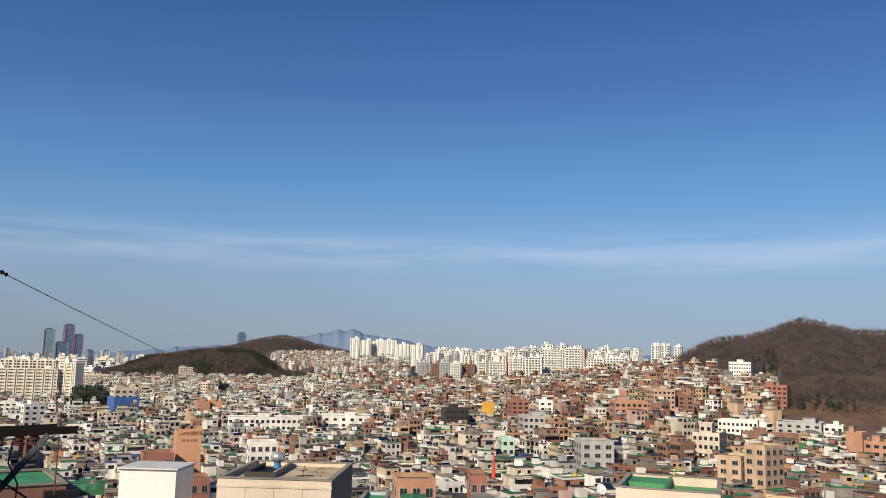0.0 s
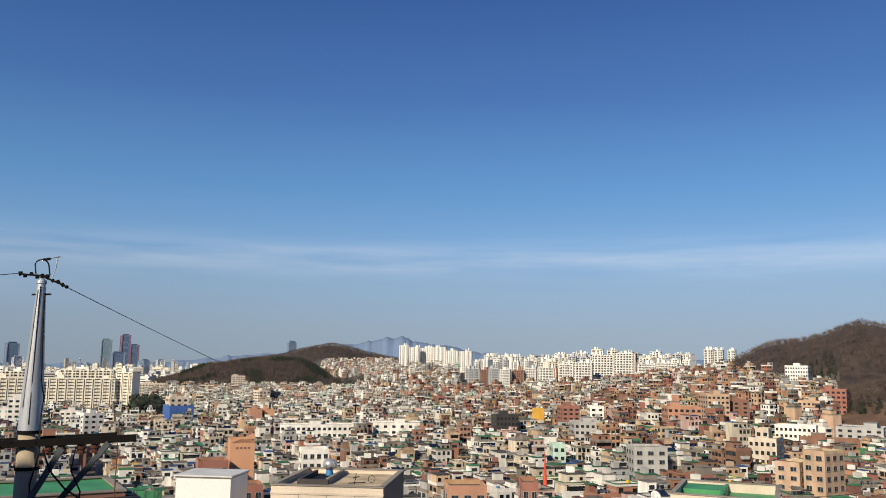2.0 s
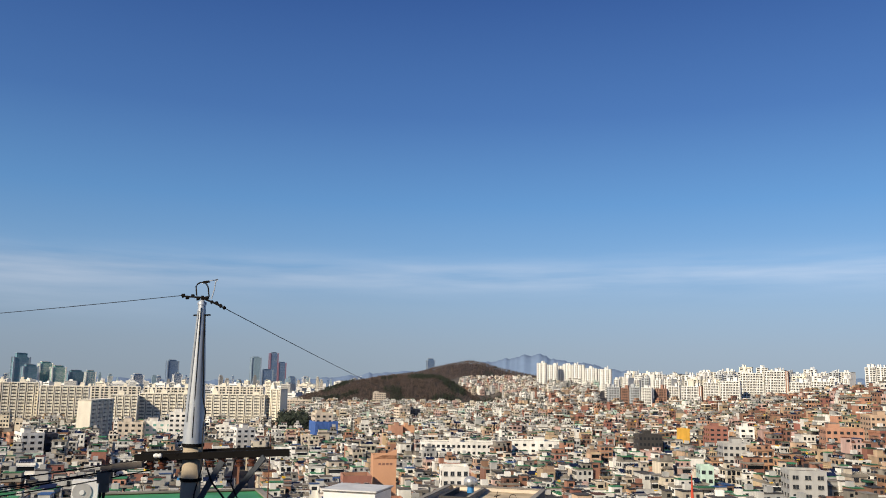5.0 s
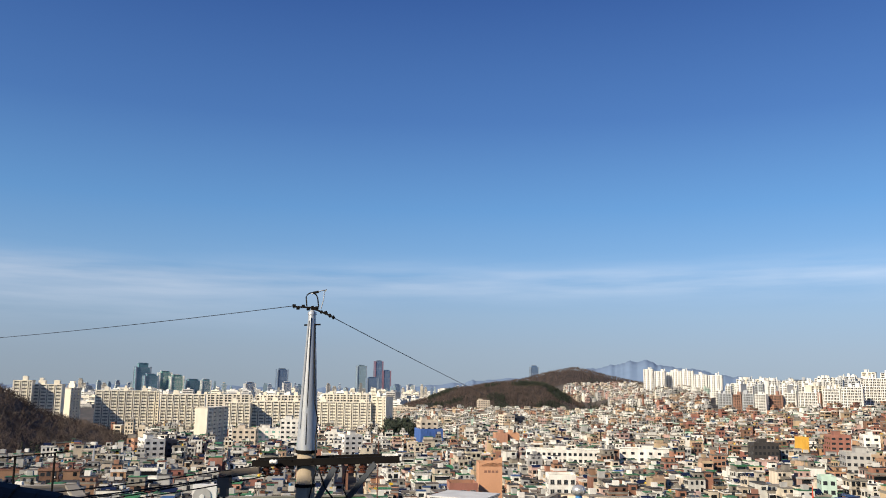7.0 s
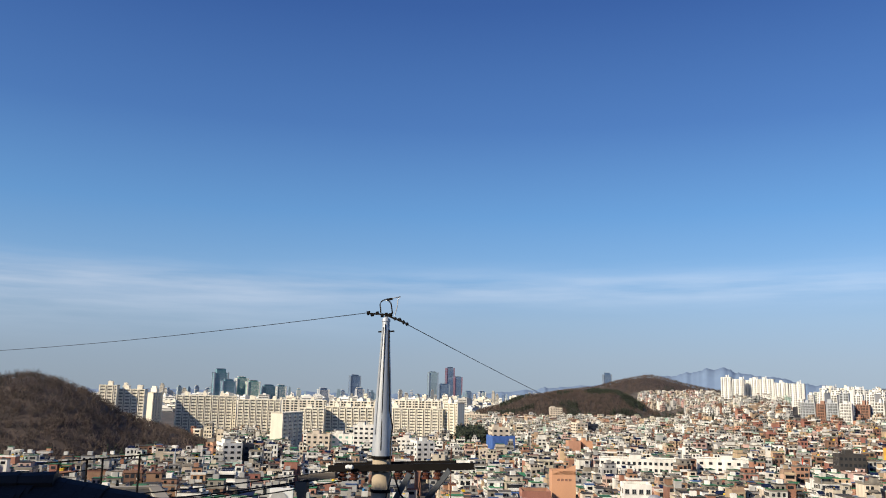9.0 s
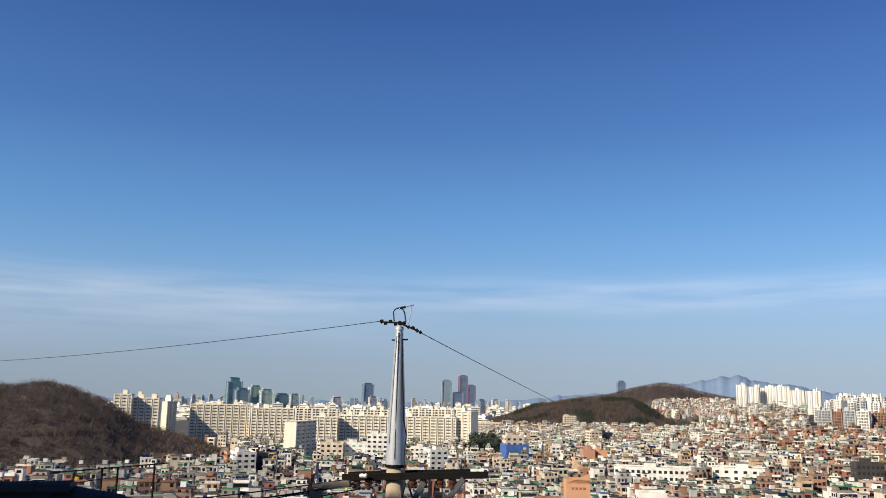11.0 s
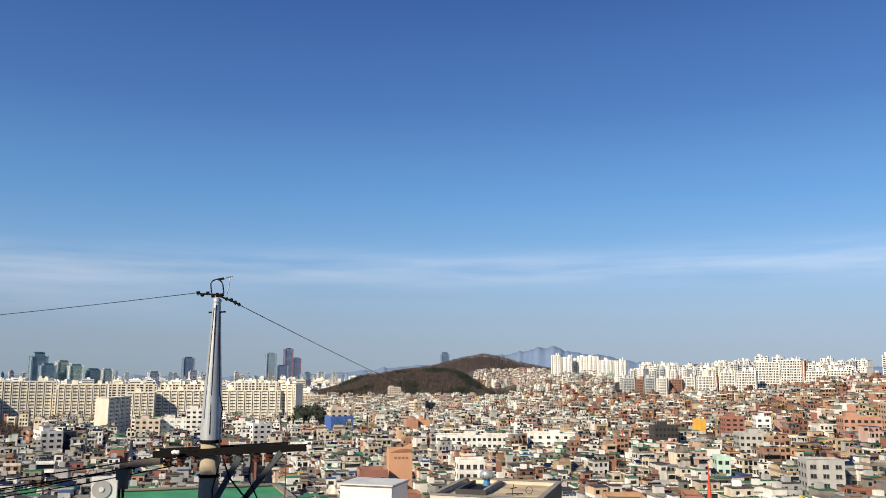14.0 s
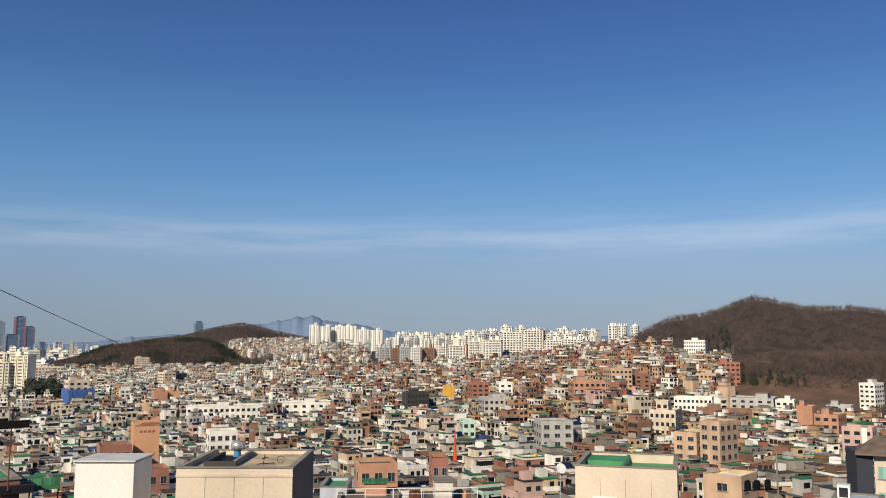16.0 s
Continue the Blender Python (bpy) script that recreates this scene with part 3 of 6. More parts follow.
def house_plan(r, w, d, floors, wall, deck, detail=2):
    """A flat-roofed walk-up: rows of (part name, material, boxes); windows are rows of their own."""
    h = floors * 2.9
    rows = [("wall", wall, [(-w / 2, w / 2, -d / 2, d / 2, -3.0, h)])]
    trim = r.choice(("concrete", "white_paint", wall, wall))
    t, ph = 0.22, r.uniform(0.5, 1.1)
    e = r.choice((0.0, 0.0, 0.12, 0.25))
    rows.append(("parapet", trim, [(-w / 2 - e, w / 2 + e, -d / 2 - e, -d / 2 - e + t, h, h + ph), (-w / 2 - e, w / 2 + e, d / 2 + e - t, d / 2 + e, h, h + ph),
                                   (-w / 2 - e, -w / 2 - e + t, -d / 2 - e + t, d / 2 + e - t, h, h + ph), (w / 2 + e - t, w / 2 + e, -d / 2 - e + t, d / 2 + e - t, h, h + ph)]))
    if r.random() < 0.32:
        cc = r.choice(("green_deck", "green_deck", "rust_deck", "dark_deck", "concrete"))
        z0 = h + ph
        rows.append(("coping", cc, [(-w / 2 - e - 0.12, w / 2 + e + 0.12, -d / 2 - e - 0.12, -d / 2 - e + t + 0.06, z0, z0 + 0.14), (-w / 2 - e - 0.12, w / 2 + e + 0.12, d / 2 + e - t - 0.06, d / 2 + e + 0.12, z0, z0 + 0.14),
                                    (-w / 2 - e - 0.12, -w / 2 - e + t + 0.06, -d / 2, d / 2, z0, z0 + 0.14), (w / 2 + e - t - 0.06, w / 2 + e + 0.12, -d / 2, d / 2, z0, z0 + 0.14)]))
    rows.append(("roof_deck", deck, [(-w / 2 - e + t, w / 2 + e - t, -d / 2 - e + t, d / 2 + e - t, h - 0.05, h + 0.08)]))
    big = r.random() < 0.45
    bw, bd, bh = w * (r.uniform(0.55, 0.85) if big else r.uniform(0.25, 0.45)), d * (r.uniform(0.5, 0.8) if big else r.uniform(0.3, 0.45)), r.uniform(2.3, 2.9)
    bx, by = r.choice((-1, 1)) * (w / 2 - bw / 2 - 0.3), r.choice((-1, 1, 1)) * (d / 2 - bd / 2 - 0.3)
    if r.random() < 0.9:
        rows.append(("stair_head", r.choice((wall, wall, wall, "concrete")), [(bx - bw / 2, bx + bw / 2, by - bd / 2, by + bd / 2, h, h + bh)]))
        rows.append(("stair_roof", r.choice((deck, "concrete", "dark_deck", "green_deck")), [(bx - bw / 2 - 0.2, bx + bw / 2 + 0.2, by - bd / 2 - 0.2, by + bd / 2 + 0.2, h + bh, h + bh + 0.16)]))
        rows.append(("head_window", "window_glass", [(bx + u * bw - 0.5, bx + u * bw + 0.5, by - bd / 2 - 0.04, by, h + 0.9, h + 1.9) for u in ((-0.25, 0.25) if big else (0.0,))]))
        if big and r.random() < 0.6:
            qx, qy = bx + r.uniform(-0.2, 0.2) * bw, by + r.uniform(-0.1, 0.2) * bd
            rows.append(("tank_room", r.choice((wall, "white_paint", "grey_paint")), [(qx - 1.0, qx + 1.0, qy - 0.9, qy + 0.9, h + bh, h + bh + 1.7)]))
    if detail > 1 and r.random() < 0.45:
        # pipe railing on the parapet
        z1, m_ = h + ph + 0.5, r.choice(("white_frame", "dark_steel", "galvanised"))
        rows.append(("railing", m_, [(-w / 2, w / 2, -d / 2 + 0.06, -d / 2 + 0.12, z1, z1 + 0.06), (-w / 2 + 0.06, -w / 2 + 0.12, -d / 2, d / 2, z1, z1 + 0.06), (w / 2 - 0.12, w / 2 - 0.06, -d / 2, d / 2, z1, z1 + 0.06)]
                     + [(-w / 2 + w * k / 5 - 0.03, -w / 2 + w * k / 5 + 0.03, -d / 2 + 0.06, -d / 2 + 0.12, h + ph, z1) for k in range(6)]))
    if r.random() < 0.45:
        # stairwell glazing up the front
        u = r.uniform(-0.35, 0.35) * w
        rows.append(("stair_window", "window_glass", [(u - 0.55, u + 0.55, -d / 2 - 0.05, -d / 2 + 0.1, 0.8 + k * 2.9 + 1.2, 0.8 + k * 2.9 + 2.9) for k in range(floors)]))
    if detail > 1 and r.random() < 0.6:
        rows.append(("wall_unit", "white_frame", [wall_box(r.choice((0, 0, 3)), r.uniform(-0.38, 0.38) * d, z_, z_ + 0.6, 0.85, w, d, 0.4) for z_ in [r.randrange(floors) * 2.9 + 0.5 for _ in range(r.randint(1, 4))]]))
    if detail > 1 and r.random() < 0.5:
        u = r.choice((-1, 1)) * (w / 2 - 0.3)
        rows.append(("downpipe", r.choice(("dark_steel", "white_frame")), [(u - 0.06, u + 0.06, -d / 2 - 0.12, -d / 2, 0, h)]))
    if detail > 1:
        belts = [wall_box(s, 0, k * 2.9 - 0.12, k * 2.9 + 0.1, (w if s % 2 == 0 else d) - 0.06, w, d, 0.1) for k in range(1, floors) for s in (0, 1, 3)]
        if r.random() < 0.5 and belts:
            rows.append(("belt_course", trim, belts))
        if r.random() < 0.55:
            s = r.choice((0, 0, 1, 3))
            ln = (w if s % 2 == 0 else d) * r.uniform(0.4, 0.8)
            rows.append(("balcony", r.choice((trim, "white_frame", "grey_paint")), [wall_box(s, 0, k * 2.9 - 0.05, k * 2.9 + 1.05, ln, w, d, 1.0) for k in range(1, floors)] or [wall_box(s, 0, 2.4, 2.6, ln, w, d, 0.8)]))
    if r.random() < 0.6:
        # a lower or taller wing against one side
        ww_, wd_, wh = w * r.uniform(0.35, 0.6), d * r.uniform(0.35, 0.7), (floors + r.choice((-1, -1, 1))) * 2.9
        sx = r.choice((-1, 1))
        oy = r.uniform(-0.25, 0.25) * d
        x0 = sx * (w / 2 + ww_ / 2 - 0.4)
        wm = r.choice((wall, wall, "white_paint", "grey_paint", "red_brick"))
        rows.append(("wing", wm, [(x0 - ww_ / 2, x0 + ww_ / 2, oy - wd_ / 2, oy + wd_ / 2, -3.0, wh)]))
        rows.append(("wing_roof", r.choice(DECKS), [(x0 - ww_ / 2 - 0.15, x0 + ww_ / 2 + 0.15, oy - wd_ / 2 - 0.15, oy + wd_ / 2 + 0.15, wh, wh + 0.2)]))
        rows.append(("wing_window", "window_glass", [(x0 - ww_ * 0.28, x0 + ww_ * 0.28, oy - wd_ / 2 - 0.04, oy, wh - 1.9, wh - 0.75)]))
    for k in range(r.randint(0, 3)):
        tx, ty, ts = r.uniform(-0.4, 0.4) * w, r.uniform(-0.4, 0.4) * d, r.uniform(0.35, 0.8)
        rows.append(("roof_box", r.choice(("steel_tank", "white_frame", "white_frame", "dark_deck", "concrete", "plastic_yellow", "rust_deck", "dark_deck")), [(tx - ts, tx + ts, ty - ts * 0.7, ty + ts * 0.7, h, h + ts * r.uniform(1, 2.4))]))
    if r.random() < 0.5:
        # a gallery along one side, its shade drawn as flat dark glass bands
        s = r.choice((0, 0, 3, 1))
        ln = (w if s % 2 == 0 else d) * r.uniform(0.5, 0.92)
        rows.append(("gallery", "window_glass", [wall_box(s, 0, k * 2.9 + 1.0, k * 2.9 + 2.5, ln, w, d, 0.09) for k in range(floors)]))
        rows.append(("gallery_ledge", r.choice(("white_frame", "concrete", wall)), [wall_box(s, 0, k * 2.9 + 2.5, k * 2.9 + 2.68, ln + 0.3, w, d, 0.5) for k in range(floors)]))
    extras = []
    q = r.random()
    if q < 0.22:
        extras.append(("solar_panel", "solar_cell", (r.uniform(-0.2, 0.2) * w, r.uniform(-0.2, 0.2) * d, h + 1.3, min(w, 4.5), 2.6)))
    elif q < 0.5:
        extras.append(("canopy", r.choice(("green_deck", "dark_deck", "grey_deck", "dark_deck", "rust_deck")), (r.uniform(-0.15, 0.15) * w, 0, h + 2.3, w * 0.55, d * 0.6)))
    if r.random() < 0.4:
        extras.append(("tank", r.choice(("plastic_blue", "steel_tank", "plastic_yellow", "white_frame")), (r.uniform(-0.35, 0.35) * w, r.uniform(-0.35, 0.35) * d, h + 0.05, r.uniform(0.4, 0.65), r.uniform(0.9, 1.5))))
    if detail > 1 and r.random() < 0.25:
        extras.append(("stair", r.choice(("white_frame", "concrete", "rust_deck")), (r.choice((-1, 1)) * w * 0.3, -d / 2 - 0.6, 2.9 * r.randint(0, max(0, floors - 2)), 2.4, 2.9)))
    wins = windows_on(w, d, h, floors, r, (2, 4))
    return rows, extras, wins, h


def slanted(b, name, mat, spec):
    x, y, z, w, d = spec
    if name == "tank":
        b.prism(x, y, z, z + d, w, w * 0.92, mat, 10)
        return
    if name == "stair":
        b.bar((x - w / 2, y, z), (x + w / 2, y, z + d), 0.9, 0.22, mat)
        b.bar((x - w / 2, y - 0.42, z + 0.9), (x + w / 2, y - 0.42, z + d + 0.9), 0.06, 0.06, mat)
        return
    tilt = 24 if name == "solar_panel" else 7
    M = pose(x, y, z, tilt, 0, 0)
    b.box(-w / 2, w / 2, -d / 2, d / 2, -0.05, 0.05, mat, True, M)
    for sx in (-0.42, 0.42):
        for sy in (-0.42, 0.42):
            p = M @ Vector((sx * w, sy * d, 0))
            b.box(p.x - 0.05, p.x + 0.05, p.y - 0.05, p.y + 0.05, z - (1.3 if name == "solar_panel" else 2.3), p.z, "galvanised")


def window_into(b, win, w, d, fine, glass="window_glass"):
    s, a, z, ww, wh = win
    if fine:
        b.box(*wall_box(s, a, z - 0.05, z + wh + 0.05, ww + 0.1, w, d, 0.05), "grey_paint", True)
        for u in (-0.25, 0.25):
            b.box(*wall_box(s, a + u * ww, z, z + wh, ww * 0.46, w, d, 0.065), glass, True)
        b.box(*wall_box(s, a, z - 0.16, z - 0.08, ww + 0.3, w, d, 0.14), "concrete", True)
    else:
        b.box(*wall_box(s, a, z, z + wh, ww, w, d, 0.05), glass)


def house_thing(plan, w, d, label, fine=False, name="house", category="house", glass="window_glass"):
    rows, extras, wins, h = plan
    top = empty(name, label, category, "houses of the town")
    for pname, mat, boxes in rows:
        part(pname, lambda b: [b.box(*q, mat, True) for q in boxes], top)
    for pname, mat, spec in extras:
        part(pname, lambda b: slanted(b, pname, mat, spec), top)
    for win in wins:
        part("window", lambda b: window_into(b, win, w, d, fine, glass), top)
    return top


def place(b, src, x, y, z, a):
    c, s = math.cos(a), math.sin(a)
    o = len(b.v)
    idx = [b.slot(m) for m in src.mats]
    b.v.extend((p[0] * c - p[1] * s + x, p[0] * s + p[1] * c + y, p[2] + z) for p in src.v)
    b.f.extend(tuple(i + o for i in f) for f in src.f)
    b.m.extend(idx[k] for k in src.m)


WORDS = {"white_paint": "white-painted", "cream_paint": "cream-painted", "grey_paint": "grey rendered", "orange_brick": "orange brick", "red_brick": "red brick",
         "brown_brick": "dark brown brick", "tan_tile": "tan tiled", "pink_tile": "pinkish tiled", "mint_paint": "pale green painted"}
DECKWORDS = {"green_deck": "green-coated", "grey_deck": "grey", "dark_deck": "dark", "rust_deck": "rusty red", "blue_deck": "blue", "concrete": "bare concrete"}

KEEP = []  # (x, y, radius) kept free of town houses


KEEP += [(p.x, p.y, q) for p, q in ((polar(-13.8, 700), 34), (polar(-13.7, 640), 20))]


def keep(az, d, rad):
    p = polar(az, d)
    KEEP.append((p.x, p.y, rad))


def block(az0, az1, top, d, depth, wall, floors, label, turn=0.0, deck="grey_deck", bays=None, category="building", glass="window_glass",
          name="building", fine=False, base=None, blank=False, group="", head=True):
    """A building whose front spans two bearings at distance d, with its roof at that angle against the eye's level."""
    p = polar((az0 + az1) / 2, d)
    w = 2 * d * math.tan(radians((az1 - az0) / 2))
    zt = EYE + d * math.tan(radians(top))
    zb = min(land(p.x, p.y)[0], zt - 3) if base is None else EYE + d * math.tan(radians(base))
    h = zt - zb
    floors = max(floors, round(h / 3.1))
    az = radians((az0 + az1) / 2)
    rot = -az + radians(turn)
    fine = d < 330
    c = p + Vector((-math.sin(rot), math.cos(rot), 0)) * depth / 2
    r = random.Random(int(az0 * 100) + 5000)
    if len(label.split()) < 5:
        label += " with a flat roof"
    ob = empty(name, label, category, group)
    part("wall", lambda b: b.box(-w / 2, w / 2, -depth / 2, depth / 2, -4, h, wall, True), ob)
    t = min(0.3, w * 0.03)
    def par(b):
        b.box(-w / 2, w / 2, -depth / 2, -depth / 2 + t, h, h + 0.9, wall)
        b.box(-w / 2, w / 2, depth / 2 - t, depth / 2, h, h + 0.9, wall)
        b.box(-w / 2, -w / 2 + t, -depth / 2 + t, depth / 2 - t, h, h + 0.9, wall)
        b.box(w / 2 - t, w / 2, -depth / 2 + t, depth / 2 - t, h, h + 0.9, wall)
    part("parapet", par, ob)
    part("roof_deck", lambda b: b.box(-w / 2 + t, w / 2 - t, -depth / 2 + t, depth / 2 - t, h - 0.1, h + 0.1, deck), ob)
    if w > 6 and head and d > 330:
        bw, bx = min(w * 0.3, 6), r.uniform(-0.25, 0.25) * w
        part("stair_head", lambda b: (b.box(bx - bw / 2, bx + bw / 2, -depth * 0.2, depth * 0.3, h, h + 2.8, wall), b.box(bx - bw / 2 - 0.2, bx + bw / 2 + 0.2, -depth * 0.2 - 0.2, depth * 0.3 + 0.2, h + 2.8, h + 3.0, "concrete")), ob)
    if not blank:
        n = bays or max(2, int(w / 3.2))
        fh = h / floors
        for k in range(floors):
            for s, length, m in ((0, w, n), (1, depth, max(1, int(depth / 3.5))), (3, depth, max(1, int(depth / 3.5)))):
                step = length / m
                for i in range(m):
                    win = (s, -length / 2 + step * (i + 0.5), k * fh + fh * 0.33, min(step * 0.56, 1.9), fh * 0.44)
                    part("window", lambda b: window_into(b, win, w, depth, fine, glass), ob)
    ob.matrix_world = Matrix.Translation((c.x, c.y, zb)) @ Matrix.Rotation(rot, 4, "Z")
    KEEP.append((c.x, c.y, max(w, depth) * 0.55 + 4))
    return ob, w, h


def slab(az0, az1, top, d, wall="apartment_cream", turn=0.0, depth=12.0, bays=6, heads=2, base=None, label="cream high-rise apartment slab with balcony rows", accent=None, solid=0.0):
    """A balcony-access apartment slab: recessed dark glazing behind floor bands and piers, with lift heads on the roof."""
    p = polar((az0 + az1) / 2, d)
    w = 2 * d * math.tan(radians((az1 - az0) / 2)) / max(math.cos(radians(turn)), 0.42)
    zt = EYE + d * math.tan(radians(top))
    zb = land(p.x, p.y)[0] - 1 if base is None else EYE + d * math.tan(radians(base))
    h = max(zt - zb, 8)
    bays = round(bays * 1.7) if d < 1000 else bays
    floors = max(3, round(h / 2.85))
    fh = h / floors
    rot = -radians((az0 + az1) / 2) + radians(turn)
    ob = empty("apartment_block", label, "apartment block", "apartment blocks")
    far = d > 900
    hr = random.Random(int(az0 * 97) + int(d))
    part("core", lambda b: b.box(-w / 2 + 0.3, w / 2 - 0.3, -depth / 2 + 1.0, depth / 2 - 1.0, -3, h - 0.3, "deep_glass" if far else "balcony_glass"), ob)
    part("end_wall", lambda b: b.box(-w / 2, -w / 2 + 0.6, -depth / 2, depth / 2, -3, h + 0.6, wall), ob)
    part("end_wall", lambda b: b.box(w / 2 - 0.6, w / 2, -depth / 2, depth / 2, -3, h + 0.6, accent or wall), ob)
    if accent:
        part("accent_bay", lambda b: b.box(w / 2 - w * 0.14, w / 2 - 0.6, -depth / 2 - 0.1, -depth / 2 + 1.2, -3, h + 0.6, accent), ob)
    part("roof", lambda b: b.box(-w / 2, w / 2, -depth / 2, depth / 2, h - 0.3, h + 0.5, wall), ob)
    step = w / bays

    def bands(b):
        for k in range(floors):
            if far:
                b.box(-w / 2 + 0.6, w / 2 - 0.6, -depth / 2, -depth / 2 + 1.2, k * fh - 0.1, k * fh + fh * 0.34, wall, True)
            else:
                for i in range(bays):
                    x = -w / 2 + i * step
                    g0, g1 = (0.30, 0.97) if i % 2 == 0 else (0.05, 0.70)
                    lo, hi = max(x + step * g0, -w / 2 + 0.6), min(x + step * g1, w / 2 - 0.6)
                    b.box(lo, hi, -depth / 2, -depth / 2 + 1.2, k * fh - 0.1, k * fh + fh * 0.55, wall, True)
            b.box(-w / 2 + 0.6, w / 2 - 0.6, depth / 2 - 1.2, depth / 2, k * fh - 0.1, k * fh + fh * 0.5, wall, True)
    tagged(part("balcony_band", bands, ob), kind="stuff")

    def piers(b):
        for i in range(bays):
            x = -w / 2 + i * step
            if far:
                g0, g1 = (0.0, 0.22 + solid) if i % 2 == 0 else (0.0, 0.5 + solid)
            else:
                g0, g1 = (0.12, 0.34) if i % 2 == 0 else (0.66, 0.88)
            b.box(x + step * g0, x + step * g1, -depth / 2 - 0.3, -depth / 2 + 1.2, -3, h, wall)
            b.box(x + step * g0, x + step * g1, depth / 2 - 1.2, depth / 2 + 0.3, -3, h, wall)
    tagged(part("pier", piers, ob), kind="stuff")
    for i in range(heads):
        x = -w / 2 + w * (i + 0.5 + hr.uniform(-0.25, 0.25)) / heads
        if far:
            hw, hh = hr.uniform(1.0, 2.2), hr.uniform(2.6, 5.0)
            part("lift_head", lambda b: b.box(x - hw, x + hw, -3.2, 3.2, h + 0.5, h + hh, wall), ob)
            part("vent_stack", lambda b: b.box(x + hw + 1.2, x + hw + 2.2, -1, 1, h + 0.5, h + hr.uniform(2, 6), wall), ob)
        else:
            hw, hh = hr.uniform(1.8, 2.8), hr.uniform(2.6, 4.4)
            part("lift_head", lambda b: (b.box(x - hw, x + hw, -3.0, 3.0, h + 0.5, h + hh, wall), b.box(x - hw * 0.8, x + hw * 0.3, -2.2, 2.2, h + hh, h + hh + hr.choice((0.4, 2.2)), wall)), ob)
    c = p + Vector((-math.sin(rot), math.cos(rot), 0)) * depth / 2
    ob.matrix_world = Matrix.Translation((c.x, c.y, zb)) @ Matrix.Rotation(rot, 4, "Z")
    n = max(1, int(w / 20))
    for i in range(n + 1):
        u = -w / 2 + w * i / n
        KEEP.append((c.x + u * math.cos(rot), c.y + u * math.sin(rot), 22))
    return ob


def tower(az0, az1, top, d, glass, label, turn=12.0, crown=0.0, fins="hazy_tower_steel", floors=30, pier=None, plain=False):
    """A far office tower: glass shaft with floor bands, corner piers and a set-back crown."""
    p = polar((az0 + az1) / 2, d)
    w = 2 * d * math.tan(radians((az1 - az0) / 2)) / (math.cos(radians(turn)) + abs(math.sin(radians(turn))) * 0.8)
    zb, zt = land(p.x, p.y)[0] - 2, EYE + d * math.tan(radians(top))
    h, dp = zt - zb, w * 0.8
    ob = empty("tower", label, "skyscraper", "far towers")
    part("shaft", lambda b: b.box(-w / 2, w / 2, -dp / 2, dp / 2, 0, h, glass), ob)
    tagged(part("floor_band", lambda b: [b.box(-w / 2 - 0.3, w / 2 + 0.3, -dp / 2 - 0.3, dp / 2 + 0.3, h * (k + 0.75) / floors, h * (k + 1) / floors, fins, True) for k in range(floors)], ob), kind="stuff")
    for sx in (() if plain else (-1, 1)):
        for sy in (-1, 1):
            part("corner_pier", lambda b: b.box(sx * w / 2 - w * (0.1 if pier else 0.05), sx * w / 2 + w * 0.05, sy * dp / 2 - w * 0.05, sy * dp / 2 + w * 0.05, 0, h + 2, pier or fins), ob)
    part("crown", lambda b: (b.box(-w * 0.34, w * 0.34, -dp * 0.34, dp * 0.34, h, h + 5 + crown, glass), b.box(-w * 0.38, w * 0.2, -dp * 0.38, dp * 0.38, h + 5 + crown, h + 6 + crown, fins)), ob)
    ob.matrix_world = Matrix.Translation((p.x, p.y, zb)) @ Matrix.Rotation(-radians((az0 + az1) / 2) + radians(turn), 4, "Z")
    return ob


# ---- apartment estate below the left-hand hill ----
slab(-37.96, -36.9, 0.0, 795, turn=-12, bays=3, heads=1)
slab(-36.88, -35.2, -0.22, 800, turn=-12, bays=5, heads=2)
slab(-34.7, -34.1, -0.42, 830, turn=58, bays=4, heads=1, depth=12)
slab(-33.30, -29.48, -0.55, 840, turn=-4, bays=10, heads=3)
slab(-29.40, -26.6, -0.74, 830, turn=-4, bays=8, heads=2)
slab(-26.55, -24.95, -1.54, 640, turn=70, bays=5, heads=0, depth=9, label="cream apartment slab standing end on")
slab(-25.4, -23.70, -1.25, 790, turn=-5, bays=5, heads=1)
slab(-23.68, -20.2, -1.13, 800, turn=-5, bays=9, heads=3)
slab(-20.1, -15.76, -1.13, 800, turn=-5, bays=10, heads=2)
slab(-15.73, -14.75, -0.74, 800, turn=-25, bays=3, heads=1, depth=16)
slab(-27.4, -23.6, -0.72, 960, turn=-6, bays=8, heads=3)
slab(-23.4, -20.2, -0.74, 980, turn=-6, bays=8, heads=3)
slab(-19.0, -15.9, -0.62, 980, turn=-6, bays=8, heads=3)

